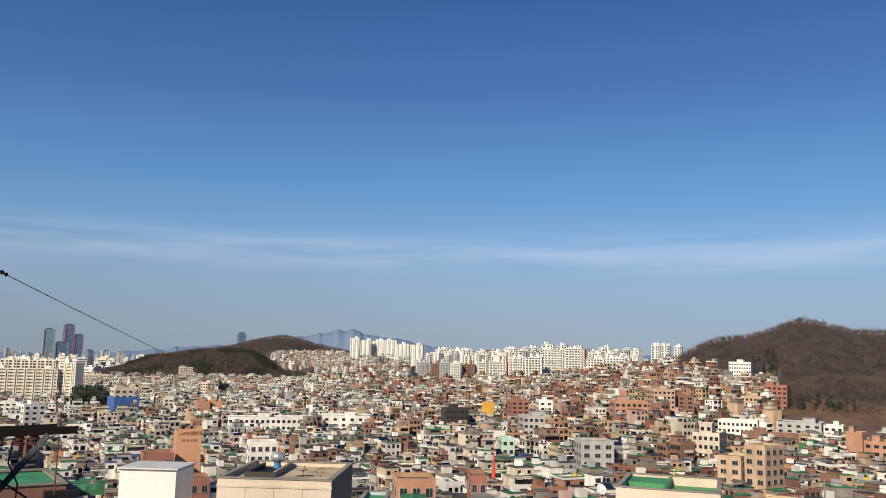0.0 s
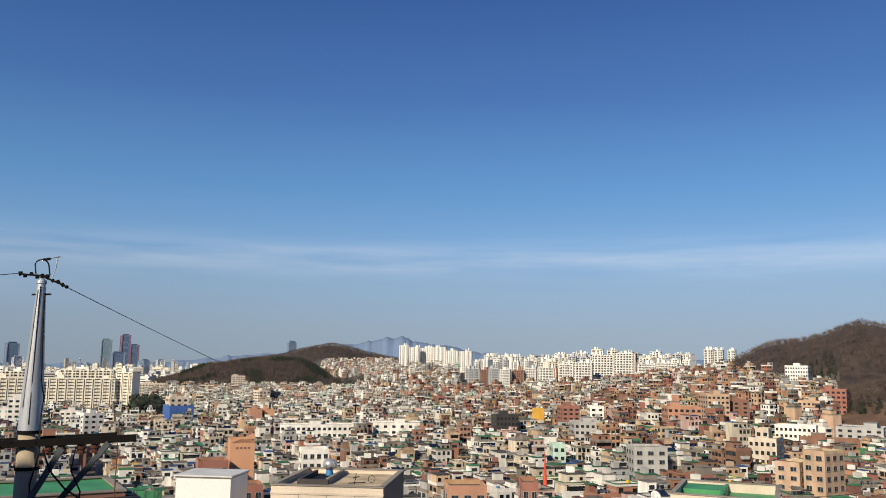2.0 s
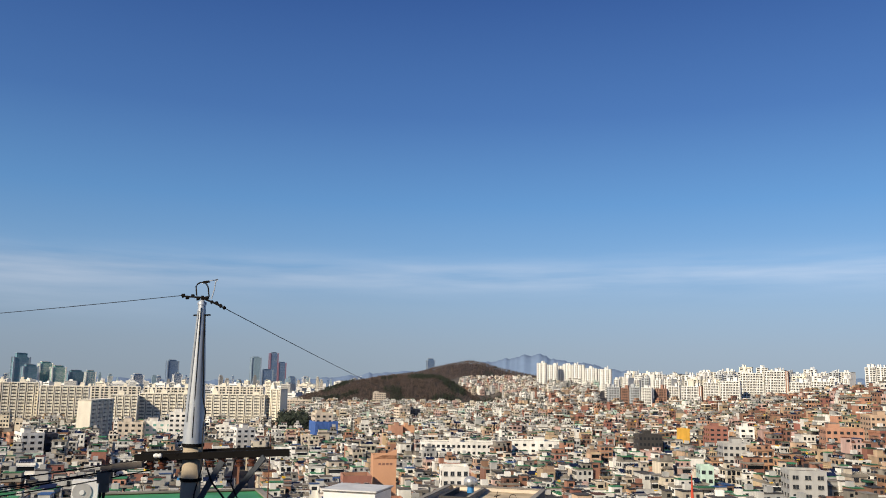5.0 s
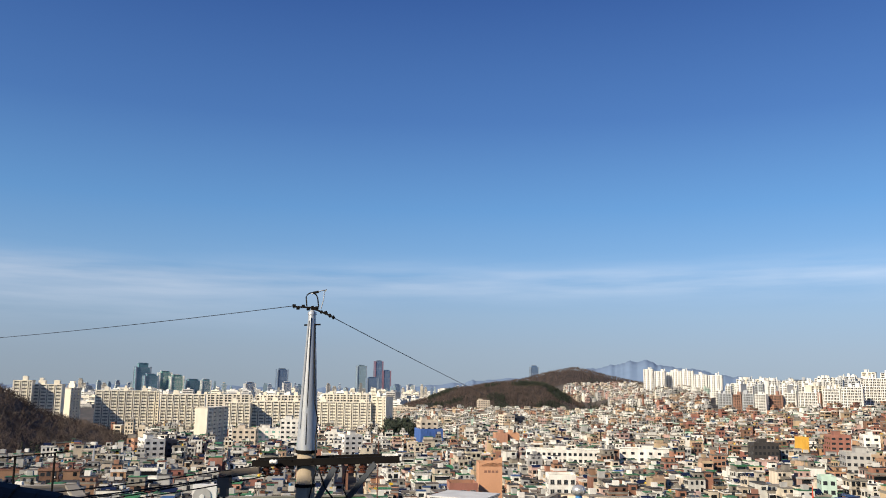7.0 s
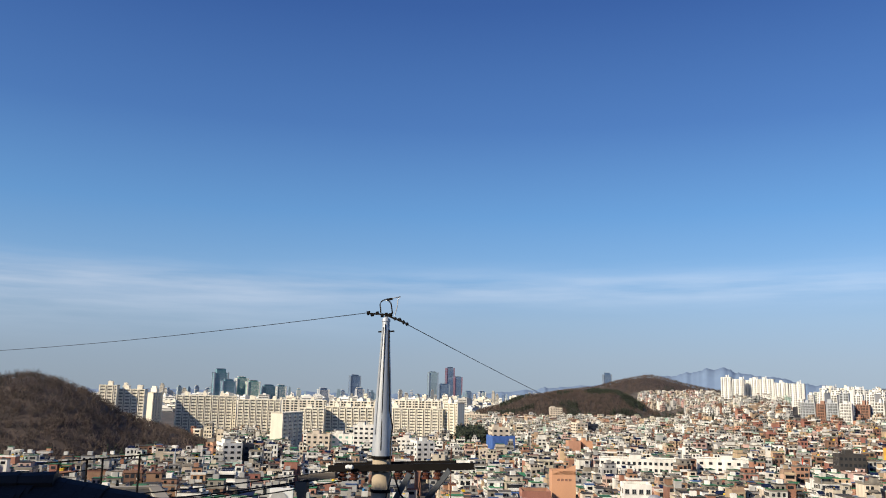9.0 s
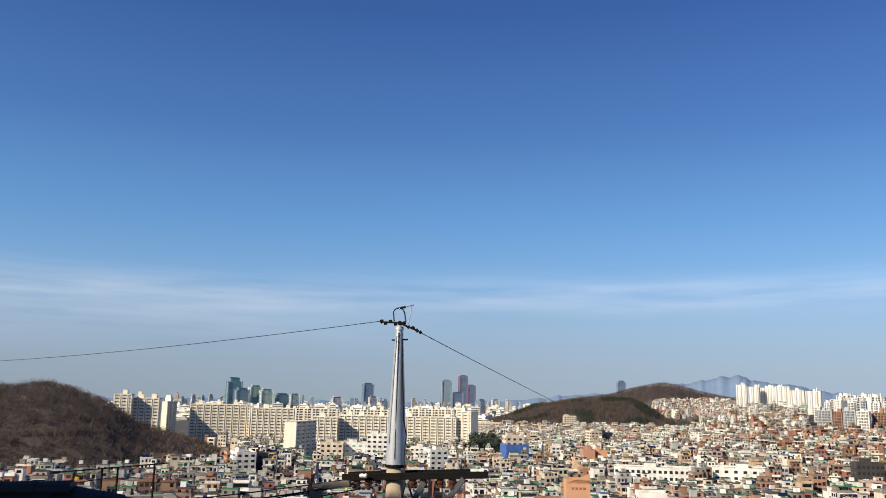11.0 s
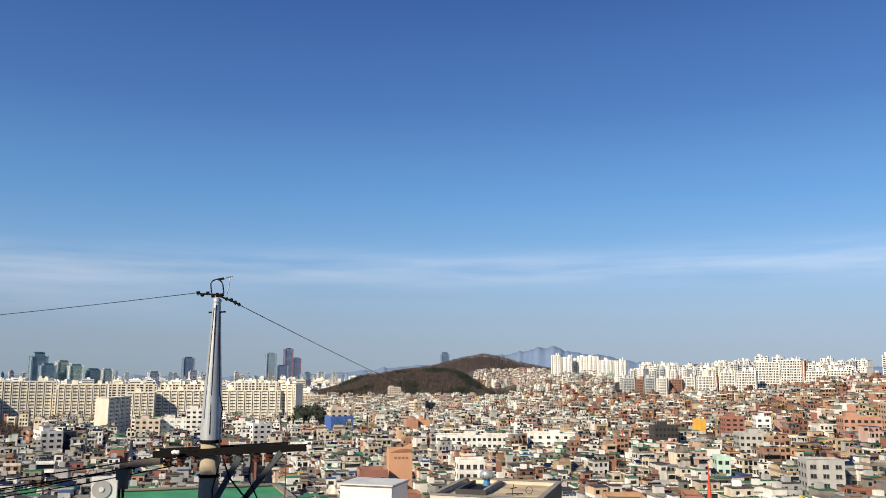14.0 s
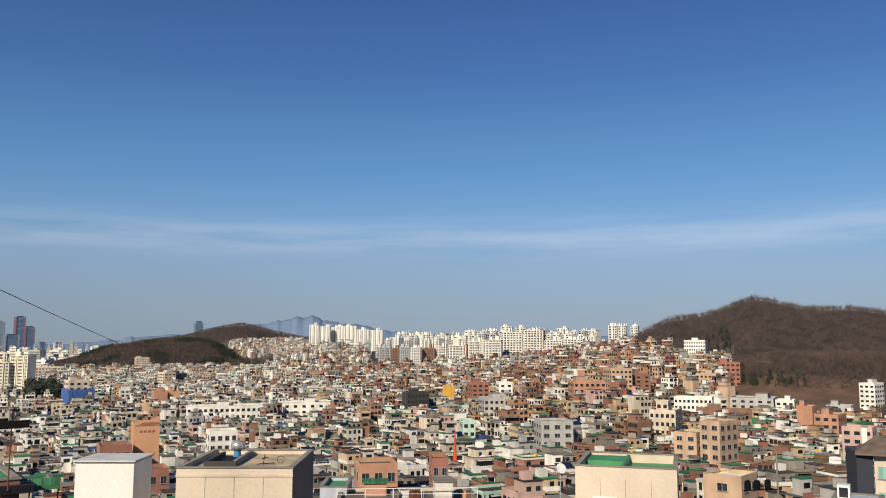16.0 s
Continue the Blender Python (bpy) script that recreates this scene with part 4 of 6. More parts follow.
# ---- apartment estate on the far ridge ----
WHITE = "white high-rise apartment slab with balcony rows"
for a0, a1, e, d, tn, bays in ((2.49, 3.12, 1.30, 1350, -10, 3), (3.16, 3.86, 1.18, 1350, -10, 3), (3.95, 4.4, 1.12, 1370, -10, 3), (4.35, 4.8, 1.2, 1350, -8, 3), (4.83, 5.66, 1.22, 1340, -8, 4),
                               (5.7, 6.5, 0.98, 1330, -8, 4), (6.55, 7.44, 0.95, 1330, -8, 4)):
    slab(a0, a1, e + 0.02, d, "apartment_white", tn, 12, bays + 2, 1, label=WHITE, solid=0.25)
for a0, a1, e, d, wl_, acc, bays in ((7.14, 8.0, -0.30, 960, "apartment_grey", None, 4), (8.05, 8.55, -0.35, 955, "apartment_brown", None, 3), (8.6, 9.3, -0.28, 950, "apartment_grey", None, 4), (9.35, 10.04, -0.30, 945, "apartment_white", None, 4),
                                     (10.25, 11.0, -0.35, 960, "apartment_brown", None, 4), (11.05, 11.8, -0.2, 965, "apartment_white", None, 4), (11.9, 13.2, -0.15, 960, "apartment_white", "apartment_brown", 5),
                                     (13.32, 14.3, 0.1, 960, "apartment_white", None, 5), (14.35, 15.56, 0.22, 955, "apartment_white", None, 5), (15.6, 17.0, 0.75, 985, "apartment_white", None, 6), (17.05, 18.45, 0.88, 980, "apartment_white", "apartment_brown", 6),
                                     (18.5, 19.7, 0.2, 960, "apartment_white", None, 5), (19.75, 21.1, 0.28, 960, "apartment_white", None, 6)):
    slab(a0, a1, e + 0.1, d, wl_, -8, 12, bays + 2, 1, label=("white" if "white" in wl_ else "grey" if "grey" in wl_ else "brown") + " high-rise apartment slab with balcony rows", accent=acc)
er = random.Random(31)
for row, (d, lo) in enumerate(((1090, 0.25), (1200, 0.55), (1330, 0.8), (1480, 1.0))):
    a = 7.6 + row * 0.35
    while a < 21.6:
        wdt = er.uniform(0.32, 0.85)
        peak = float(np.interp(a, [7, 9.5, 11, 14, 15, 21, 22], [0.75, 0.6, 0.6, 0.75, 1.0, 1.05, 0.75]))
        e = min(lo * er.uniform(0.6, 1.15), peak + er.uniform(-0.15, 0.1)) + 0.14
        slab(a, a + wdt, e, d + er.uniform(-20, 20), er.choice(("apartment_white", "apartment_white", "apartment_white", "apartment_cream", "apartment_grey")), er.choice((-8, -8, 30, -35)), 12, er.choice((3, 4)), 1, label=WHITE)
        a += wdt + er.uniform(0.03, 0.3)
for a0, a1, e in ((22.78, 23.35, 1.3), (23.4, 23.95, 1.28), (24.25, 24.72, 1.25)):
    slab(a0, a1, e, 1500, "apartment_white", -10, 12, 3, 2, label=WHITE)
slab(7.0, 7.35, 0.0, 1150, "apartment_white", -10, 12, 2, 1, label=WHITE)

# ---- far towers ----
tower(-31.10, -30.1, 0.95, 2300, "teal_glass", "tall blue-green glass tower with a crowned top", crown=6)
tower(-30.53, -29.6, 0.42, 2200, "teal_glass", "blue-green glass tower among others")
tower(-29.63, -28.8, 0.62, 2350, "green_glass", "pale green glass tower with white bands", fins="apartment_white")
tower(-28.93, -28.03, 0.40, 2300, "green_glass", "pale green glass tower with white bands", fins="apartment_white")
tower(-28.0, -26.95, 0.14, 2400, "teal_glass", "broad blue-green glass office block")
tower(-26.96, -26.3, 0.14, 2350, "teal_glass", "broad blue-green glass office block", fins="apartment_white")
tower(-22.14, -21.37, 0.95, 3000, "hazy_blue_glass", "dark glass office tower on the plain")
tower(-21.69, -21.1, 0.08, 2600, "hazy_blue_glass", "pale concrete tower on the plain", fins="apartment_white")
tower(-24.19, -23.45, 0.0, 2600, "hazy_blue_glass", "pale concrete tower on the plain", fins="apartment_white")
tower(-16.81, -16.12, 1.3, 3900, "haze_glass", "tall grey-green glass skyscraper")
tower(-16.14, -15.32, 0.5, 3800, "hazy_blue_glass", "dark blue glass office tower")
tower(-15.59, -15.01, 1.62, 3900, "hazy_blue_glass", "tall dark skyscraper with red corner piers", pier="hazy_tower_red")
tower(-15.03, -14.47, 1.0, 3900, "hazy_blue_glass", "dark skyscraper with red corner piers", pier="hazy_tower_red")
tower(-14.29, -13.8, 0.05, 3600, "hazy_blue_glass", "dark glass office tower on the plain")
tower(-13.36, -12.86, 0.05, 3400, "hazy_blue_glass", "pale concrete tower on the plain", fins="apartment_white")
tower(-5.03, -4.44, 1.36, 2080, "hazy_blue_glass", "grey slab tower on a wooded hilltop", fins="hazy_tower_steel", floors=12)
fr = random.Random(5)
for _ in range(64):
    a, wd = fr.uniform(-35, -9), fr.uniform(0.14, 0.36)
    tower(a, a + wd, fr.uniform(-0.35, 0.12), fr.uniform(2300, 3600), fr.choice(("hazy_blue_glass", "haze_glass", "balcony_glass")), "far pale tower block on the plain", fins=fr.choice(("apartment_white", "apartment_white", "hazy_tower_steel", "apartment_cream")), turn=fr.uniform(-20, 20), floors=16, plain=True)

def hipped_roof(az0, az1, d, eave, ridge):
    """A brown hipped roof over the two houses that share it."""
    az = radians((az0 + az1) / 2)
    w, h = 2 * d * math.tan(radians((az1 - az0) / 2)), d * (math.tan(radians(ridge)) - math.tan(radians(eave)))
    ob = empty("hipped_roof", "brown shingled hipped roof over a navy gable wall", "roof")
    v = [(-w / 2, -0.3, 0), (w / 2, -0.3, 0), (w / 2, 8, 0), (-w / 2, 8, 0), (-w / 2 + 2.2, 3.8, h), (w / 2 - 2.2, 3.8, h), (-w / 2, -0.3, -0.25), (w / 2, -0.3, -0.25), (w / 2, 8, -0.25), (-w / 2, 8, -0.25)]
    part("roof_plane", lambda b: b.add(v, [(0, 1, 5, 4), (1, 2, 5), (2, 3, 4, 5), (3, 0, 4), (6, 7, 1, 0), (7, 8, 2, 1), (8, 9, 3, 2), (9, 6, 0, 3), (9, 8, 7, 6)], "shingle"), ob)
    part("ridge_cap", lambda b: b.bar((-w / 2 + 2.1, 3.8, h + 0.04), (w / 2 - 2.1, 3.8, h + 0.04), 0.3, 0.1, "shingle"), ob)
    part("chimney", lambda b: (b.box(-w / 2 + 0.7, -w / 2 + 1.3, 5, 5.6, 0, h + 1.0, "white_paint", True), b.box(-w / 2 + 0.6, -w / 2 + 1.4, 4.9, 5.7, h + 1.0, h + 1.15, "concrete", True)), ob)
    ob.matrix_world = Matrix.Translation(polar((az0 + az1) / 2, d, eave)) @ Matrix.Rotation(-az, 4, "Z")


# ---- buildings of the valley that stand out ----
def valley():
    block(-24.83, -23.28, -2.98, 560, 14, "cream_paint", 6, "cream six-storey building", -10)
    block(-23.22, -21.49, -2.96, 565, 12, "white_paint", 6, "white building with a green glass front", -5, glass="green_glass", bays=4)
    block(-21.74, -20.30, -2.38, 540, 16, "white_paint", 9, "tall white building", -5)
    block(-18.84, -17.52, -3.18, 580, 12, "white_paint", 6, "white apartment building", -8)
    block(-17.50, -16.2, -3.34, 520, 12, "white_paint", 6, "white and grey building", 20)
    block(-14.83, -12.73, -1.45, 1050, 20, "cream_paint", 4, "long cream building", -5, bays=12)
    block(-30.19, -28.9, -3.64, 480, 18, "white_paint", 4, "white four-storey building", 12)
    # right side of the white building, darkened as a navy block of its own
    block(-28.85, -28.15, -3.7, 490, 14, "shade_navy_paint", 4, "grey-blue building", 12)
    block(-30.80, -30.2, -3.64, 500, 12, "orange_brick", 5, "orange brick building", 8)
    wrapped, w, h = block(-12.4, -10.84, -2.9, 560, 18, "blue_mesh", 7, "building wrapped in blue scaffold netting", 14, blank=True, head=False)
    for i in range(7):
        for k in range(4):
            part("net_panel", lambda b: b.box(-w / 2 + w * i / 7 + 0.1, -w / 2 + w * (i + 1) / 7 - 0.1, -9.1 - 0.15 * ((i * 3 + k * 5) % 4), -8.9, h * k / 4 + 0.15, h * (k + 1) / 4 - 0.1, "blue_mesh", True), wrapped)
    block(-12.4, -11.2, -2.34, 566, 12, "cream_paint", 8, "cream upper storeys above blue netting", 14)
    block(-6.78, -6.0, -1.88, 780, 14, "cream_paint", 8, "cream tower with a dark glass side", 25)
    block(-5.95, -5.34, -1.95, 790, 14, "shade_navy_paint", 8, "dark glass building", 25)
    block(-8.5, -7.7, -0.9, 1180, 14, "cream_paint", 8, "cream apartment tower below the hill", 10)
    block(-7.32, -6.5, -3.10, 560, 12, "orange_brick", 4, "orange tiled block", 10, blank=True)
    block(-6.4, -5.73, -3.10, 565, 12, "salmon_render", 4, "orange rendered block", 10, blank=True)
    block(-5.30, 0.87, -4.11, 470, 14, "white_paint", 3, "long white three-storey school", 4, bays=18)
    block(0.84, 4.23, -3.94, 490, 16, "white_paint", 3, "white flat-roofed school hall", 4, bays=6)
    block(11.74, 12.40, -2.85, 520, 5, "ochre_paint", 5, "bright yellow building", 20, blank=True)
    block(9.13, 10.7, -3.3, 470, 10, "dark_cladding", 6, "black-clad building", 18, bays=6)
    block(13.56, 14.76, -2.66, 500, 12, "red_brick", 8, "red brick tower", 15)
    block(15.41, 16.33, -2.62, 495, 12, "white_paint", 7, "white seven-storey building", 10)
    block(14.36, 16.49, -3.68, 420, 14, "grey_paint", 4, "pale grey-green four-storey building", 12, bays=6)
    block(22.9, 24.32, -1.65, 480, 16, "tan_tile", 9, "brown brick apartment tower", 18, bays=5)
    block(24.4, 25.5, -2.0, 490, 14, "brown_brick", 8, "brown brick apartment building", 18)
    block(20.4, 22.6, -2.5, 450, 14, "orange_brick", 5, "orange brick building", 14, bays=6)
    block(28.35, 29.8, -5.0, 292, 11, "tan_tile", 5, "tall orange-cream five-storey building", -32, bays=2, fine=False)
    block(26.8, 28.3, -5.75, 296, 10, "tan_tile", 4, "brown and white four-storey building", -20, fine=False)
    block(34.3, 35.24, -3.85, 395, 8, "orange_brick", 6, "orange brick stair tower", -14, blank=True)
    block(35.26, 36.68, -4.33, 393, 14, "orange_brick", 4, "orange brick building with a flat roof", -14, bays=3, fine=False)
    block(28.35, 31.72, -4.2, 440, 12, "brown_brick", 2, "long dark red shed", 4, deck="rust_deck", blank=True)
    block(30.37, 33.0, -3.42, 470, 18, "grey_paint", 4, "pale grey building with a metal roof", -8, bays=5, deck="blue_deck")
    block(31.5, 32.95, -4.75, 420, 8, "green_deck", 2, "green netted shed", 6, deck="green_deck", blank=True)
    block(37.86, 38.76, -2.35, 520, 14, "white_paint", 5, "white building with a pitched roof", -20, bays=3)
    block(39.6, 41.0, -2.6, 500, 14, "white_paint", 4, "white building", -20, bays=3)
    block(27.63, 28.99, 0.27, 720, 14, "white_paint", 3, "white hillside building with terraces", -10, bays=9)
    block(29.6, 31.1, -1.15, 600, 12, "red_brick", 5, "red brick apartment building", -12, bays=5)
    block(28.3, 29.6, -1.9, 540, 12, "tan_tile", 5, "pale yellow apartment building", -14, bays=5)
    block(27.0, 28.2, -2.2, 520, 12, "orange_brick", 5, "orange apartment building", -14, bays=4)
    block(28.5, 31.0, -8.45, 165, 8, "tan_tile", 3, "pale brick house with a white roof edge", -22, deck="white_paint", bays=1, head=False)
    hipped_roof(37.5, 41.4, 111.5, -6.42, -5.62)
    # this wall's shade comes from its darkened navy
    block(37.55, 38.48, -6.85, 112, 7, "shade_navy_paint", 4, "narrow navy gable wall in shade", 10, blank=True, head=False)
    block(25.3, 27.0, -4.35, 350, 14, "cream_paint", 4, "cream stepped building with a roof terrace", -12, bays=5, head=False)
    block(25.75, 26.55, -3.75, 356, 6, "cream_paint", 5, "cream penthouse storey above a stepped building", -12, bays=2)
    block(26.9, 29.3, -3.45, 455, 10, "white_paint", 3, "long white building with a dark window band", -6, bays=9, head=False)
    block(33.1, 34.2, -3.5, 460, 10, "white_paint", 3, "pale grey workshop below the wooded hill", -6, bays=3)
    block(36.0, 37.4, -3.75, 458, 12, "grey_paint", 4, "plain grey rendered apartment house", -8, bays=3)
    block(36.8, 38.5, -5.05, 330, 9, "pink_tile", 3, "pale pink house with round upper windows", -10, bays=3)
    block(38.5, 41.3, -6.85, 112, 7, "cream_paint", 4, "cream building with wide green windows", -8, glass="green_glass", bays=3)
    block(-10.4, -8.5, -6.55, 205, 8, "red_brick", 3, "low red brick house below a gable wall", 6, bays=3)
    block(-7.5, -6.2, -8.1, 195, 8, "red_brick", 3, "red brick house with a roof terrace", 8, bays=2)
    block(10.9, 12.0, -7.9, 150, 8, "red_brick", 3, "red brick house beside the spire", 5)
    block(6.0, 8.6, -8.2, 150, 8, "orange_brick", 3, "orange brick house with stepped roof", 8, bays=3)
    block(12.95, 13.8, -5.2, 330, 9, "mint_paint", 4, "pale green building", 10)
    block(-3.8, -2.0, -5.8, 270, 9, "white_paint", 3, "white three-storey house with dark windows", 8, bays=4, fine=False)
    block(18.2, 20.4, -5.2, 300, 11, "grey_paint", 3, "pale grey building with white stairs", 15, bays=3, fine=False)


valley()

# tall blank gable wall with illegible writing high up
ob, w_, h_ = block(-8.45, -6.88, -5.2, 215, 7, "salmon_render", 6, "tall salmon gable wall with faded writing", 6, blank=True, head=False)
part("gable_top", lambda b: b.add([(-w_ / 2, -3.5, h_), (w_ / 2, -3.5, h_), (w_ / 2, -3.5, h_ + 2.4), (-w_ / 2, -3.1, h_), (w_ / 2, -3.1, h_), (w_ / 2, -3.1, h_ + 2.4)],
                                  [(0, 1, 2), (5, 4, 3), (0, 2, 5, 3), (1, 4, 5, 2)], "salmon_render"), ob)
for i in range(4):
    part("writing_bar", lambda b: b.box(-1.6 + i * 0.95, -0.95 + i * 0.95, -3.53, -3.49, h_ - 1.5, h_ - 0.95, "brown_brick", True), ob)


def spires():
    for az, top, d, h, mat, r in ((12.42, -5.45, 250, 11.5, "spire_red", 0.75), (7.1, -3.35, 460, 12, "spire_red", 0.7), (-33.1, -3.83, 430, 9, "steel_tank", 1.0)):
        p = polar(az, d, top)
        ob = empty("church_spire", "slender red church spire" if mat == "spire_red" else "pale metal church steeple with a cross", "spire")
        part("spire", lambda b: b.prism(0, 0, -h, -0.8, r, 0.06, mat, 8), ob)
        part("tower_base", lambda b: b.box(-1.1, 1.1, -1.1, 1.1, -h - 12, -h, "red_brick" if mat == "spire_red" else "white_paint"), ob)
        part("cross", lambda b: (b.box(-0.05, 0.05, -0.05, 0.05, -0.8, 0.6, "white_frame", True), b.box(-0.35, 0.35, -0.04, 0.04, 0.1, 0.2, "white_frame", True)), ob)
        ob.matrix_world = Matrix.Translation(p)
        keep(az, d, 5)


spires()

# ---- things close to the camera ----
def utility_pole():
    top = empty("utility_pole", "concrete utility pole with a galvanised steel sleeve and crossarm", "utility pole")
    z0 = land(-4.86, 13.2)[0] - EYE
    part("shaft", lambda b: b.prism(0, 0, z0 - 0.3, -0.98, 0.19, 0.148, "pole_concrete", 20), top, smooth=True)
    part("sleeve", lambda b: b.prism(0, 0, -0.42, 1.15, 0.146, 0.062, "galvanised", 28, cap=False), top, "grey galvanised conical sleeve", smooth=True)
    part("sleeve_foot", lambda b: b.prism(0, 0, -1.05, -0.42, 0.168, 0.146, "galvanised", 28, cap=False), top, "lower ring of the steel sleeve", smooth=True)
    part("sleeve_rib", lambda b: b.bar((-0.075, -0.135, -0.7), (-0.022, -0.058, 1.05), 0.03, 0.03, "weathered_steel"), top)
    part("sleeve_seam", lambda b: b.bar((0.035, -0.155, -0.95), (0.012, -0.066, 1.1), 0.014, 0.02, "dark_steel"), top)
    part("sleeve_rim", lambda b: b.prism(0, 0, -1.09, -1.04, 0.172, 0.172, "dark_steel", 24), top)
    part("cap", lambda b: (b.prism(0, 0, 1.15, 1.2, 0.075, 0.07, "galvanised", 16), b.prism(0, 0, 1.2, 1.24, 0.05, 0.02, "galvanised", 12)), top)
    part("band", lambda b: b.prism(0, 0, -1.62, -1.57, 0.165, 0.165, "dark_steel", 20), top)
    # crossarm: a steel channel, with braces and spool insulators
    L, R = (-0.85, -0.2, -1.27), (1.6, -0.2, -1.13)

    def arm(b):
        b.bar(L, R, 0.02, 0.1, "dark_steel")
        b.bar((L[0], -0.16, L[2] + 0.045), (R[0], -0.16, R[2] + 0.045), 0.09, 0.015, "dark_steel")
        b.bar((L[0], -0.16, L[2] - 0.045), (R[0], -0.16, R[2] - 0.045), 0.09, 0.015, "dark_steel")
    crossarm = part("crossarm", arm, top, "dark weathered steel channel crossarm")
    part("rear_crossarm", lambda b: b.bar((-0.9, 0.2, -1.26), (1.2, 0.2, -1.13), 0.08, 0.1, "dark_steel"), top)
    # both braces get their shade from the darker steel colour
    part("brace", lambda b: b.bar((0.14, -0.23, -2.05), (0.56, -0.23, -1.28), 0.025, 0.09, "shaded_galvanised"), top)
    part("brace", lambda b: b.bar((0.14, 0.24, -2.45), (1.22, -0.24, -1.2), 0.025, 0.09, "shaded_galvanised"), top)
    part("u_bolt", lambda b: (b.bar((-0.17, -0.22, -1.2), (-0.17, 0.24, -1.18), 0.03, 0.03, "dark_steel"), b.bar((0.17, -0.22, -1.2), (0.17, 0.24, -1.18), 0.03, 0.03, "dark_steel")), top)
    for i, x in enumerate((-0.62, -0.42, 0.34, 0.52, 0.80, 1.0)):
        part("insulator", lambda b: [b.prism(x, -0.12, -1.30 - 0.035 * k + 0.055 * x, -1.27 - 0.035 * k + 0.055 * x, 0.06 + 0.02 * (k % 2), 0.06 + 0.02 * (k % 2), "porcelain", 14) for k in range(4)], crossarm, "brown glazed spool insulator")
    part("insulator", lambda b: [b.prism(0, 0, 0.03 * k, 0.03 * k + 0.03, 0.026 + 0.014 * (k % 2), 0.032, "white_frame", 12, pose(-0.5, -0.3, -1.22, 0, 90, 0)) for k in range(4)], crossarm, "white glazed spool insulator")
    # top fittings
    def head(b):
        b.bar((-0.3, -0.02, 1.285), (0.1, 0.0, 1.265), 0.03, 0.028, "dark_steel")
        b.bar((0.0, 0.0, 1.262), (0.34, -0.02, 1.13), 0.03, 0.03, "dark_steel")
        for x, z, q, a_ in ((-0.32, 1.30, 0.034, 80), (-0.25, 1.265, 0.03, 95), (-0.16, 1.30, 0.026, 80), (-0.07, 1.25, 0.03, 90), (0.08, 1.265, 0.034, 70), (0.16, 1.2, 0.03, 60), (0.24, 1.185, 0.034, 60), (0.31, 1.14, 0.036, 55), (0.37, 1.11, 0.03, 55)):
            b.prism(0, 0, -0.022, 0.022, q, q * 0.8, "dark_steel", 10, pose(x, 0, z, 0, a_, 0))
        b.bar((-0.33, 0, 1.26), (-0.3, 0, 1.33), 0.018, 0.018, "dark_steel")
        b.prism(0, 0, 1.2, 1.3, 0.03, 0.026, "dark_steel", 10)
    part("head_fitting", head, top, "dark strain clamps on the pole top")
    part("bolt", lambda b: b.bar((-0.13, 0, 0.98), (0.15, 0, 0.99), 0.025, 0.025, "dark_steel"), top)
    arc = [(-0.1 + 0.0, 0, 1.3)] + [(-0.02 + 0.11 * math.cos(a), 0, 1.40 + 0.12 * math.sin(a)) for a in np.linspace(2.7, 0.2, 9)] + [(0.11, 0, 1.28)]
    wire("jumper_loop", arc, 0.012, "rubber", top)
    wire("earth_wire_stub", [(0.15, 0, 1.25), (0.19, 0, 1.4), (0.2, 0, 1.53), (0.24, 0, 1.57), (0.05, 0, 1.535), (-0.02, 0, 1.5)], 0.009, "galvanised", top)
    part("clamp", lambda b: b.bar((0.0, 0, 1.52), (0.1, 0, 1.535), 0.03, 0.035, "dark_steel"), top)
    down = [(0.07, -0.03, 1.0), (0.09, -0.06, 0.5), (0.125, -0.08, 0.0), (0.15, -0.12, -0.3), (0.21, -0.12, -0.55), (0.18, -0.1, -0.8), (0.19, -0.12, -1.05), (0.24, -0.2, -1.35), (0.12, -0.16, -1.8), (0.16, -0.15, -2.6)]
    wire("down_lead", down, 0.012, "rubber", top)
    wire("down_lead", [(0.3, -0.25, -1.3), (0.42, -0.25, -1.6), (0.62, -0.2, -1.85), (0.95, -0.1, -2.1), (1.05, 0, -2.4)], 0.015, "rubber", top)
    wire("down_lead", [(0.75, -0.2, -1.25), (0.7, -0.2, -1.6), (0.85, -0.2, -1.9), (0.8, -0.1, -2.3)], 0.013, "rubber", top)
    top.matrix_world = pose(-4.86, 13.17, EYE, 0, 0, 0)
    P = Vector((-4.86, 13.17, EYE))
    far_left, far_right = polar(-52, 46, 1.5), polar(-5.8, 40, -1.5)
    tagged(wire("overhead_wire", sagging(P + Vector((-0.35, 0, 1.3)), far_left, 0.32), 0.006, "rubber"), "thin dark overhead wire strung from the pole top", "wire")
    tagged(wire("overhead_wire", sagging(P + Vector((0.38, 0, 1.1)), far_right, 0.06), 0.007, "rubber"), "thin dark overhead wire strung down to the town", "wire")
    for i, (dx, dz, e, rr) in enumerate(((-0.6, -1.27, -6.85, 0.011), (-0.62, -1.36, -7.05, 0.013), (-0.45, -1.42, -7.3, 0.01), (-0.3, -1.3, -6.6, 0.008), (-0.7, -1.32, -6.95, 0.009))):
        tagged(wire("cable", sagging(P + Vector((dx, -0.1, dz)), polar(-47, 17 + i * 0.4, e), 0.12 + 0.05 * i), rr, "rubber"), "black service cable slung from the crossarm", "cable")
    box = empty("cable_closure", "grey cable splice closure hanging from service cables", "splice closure")
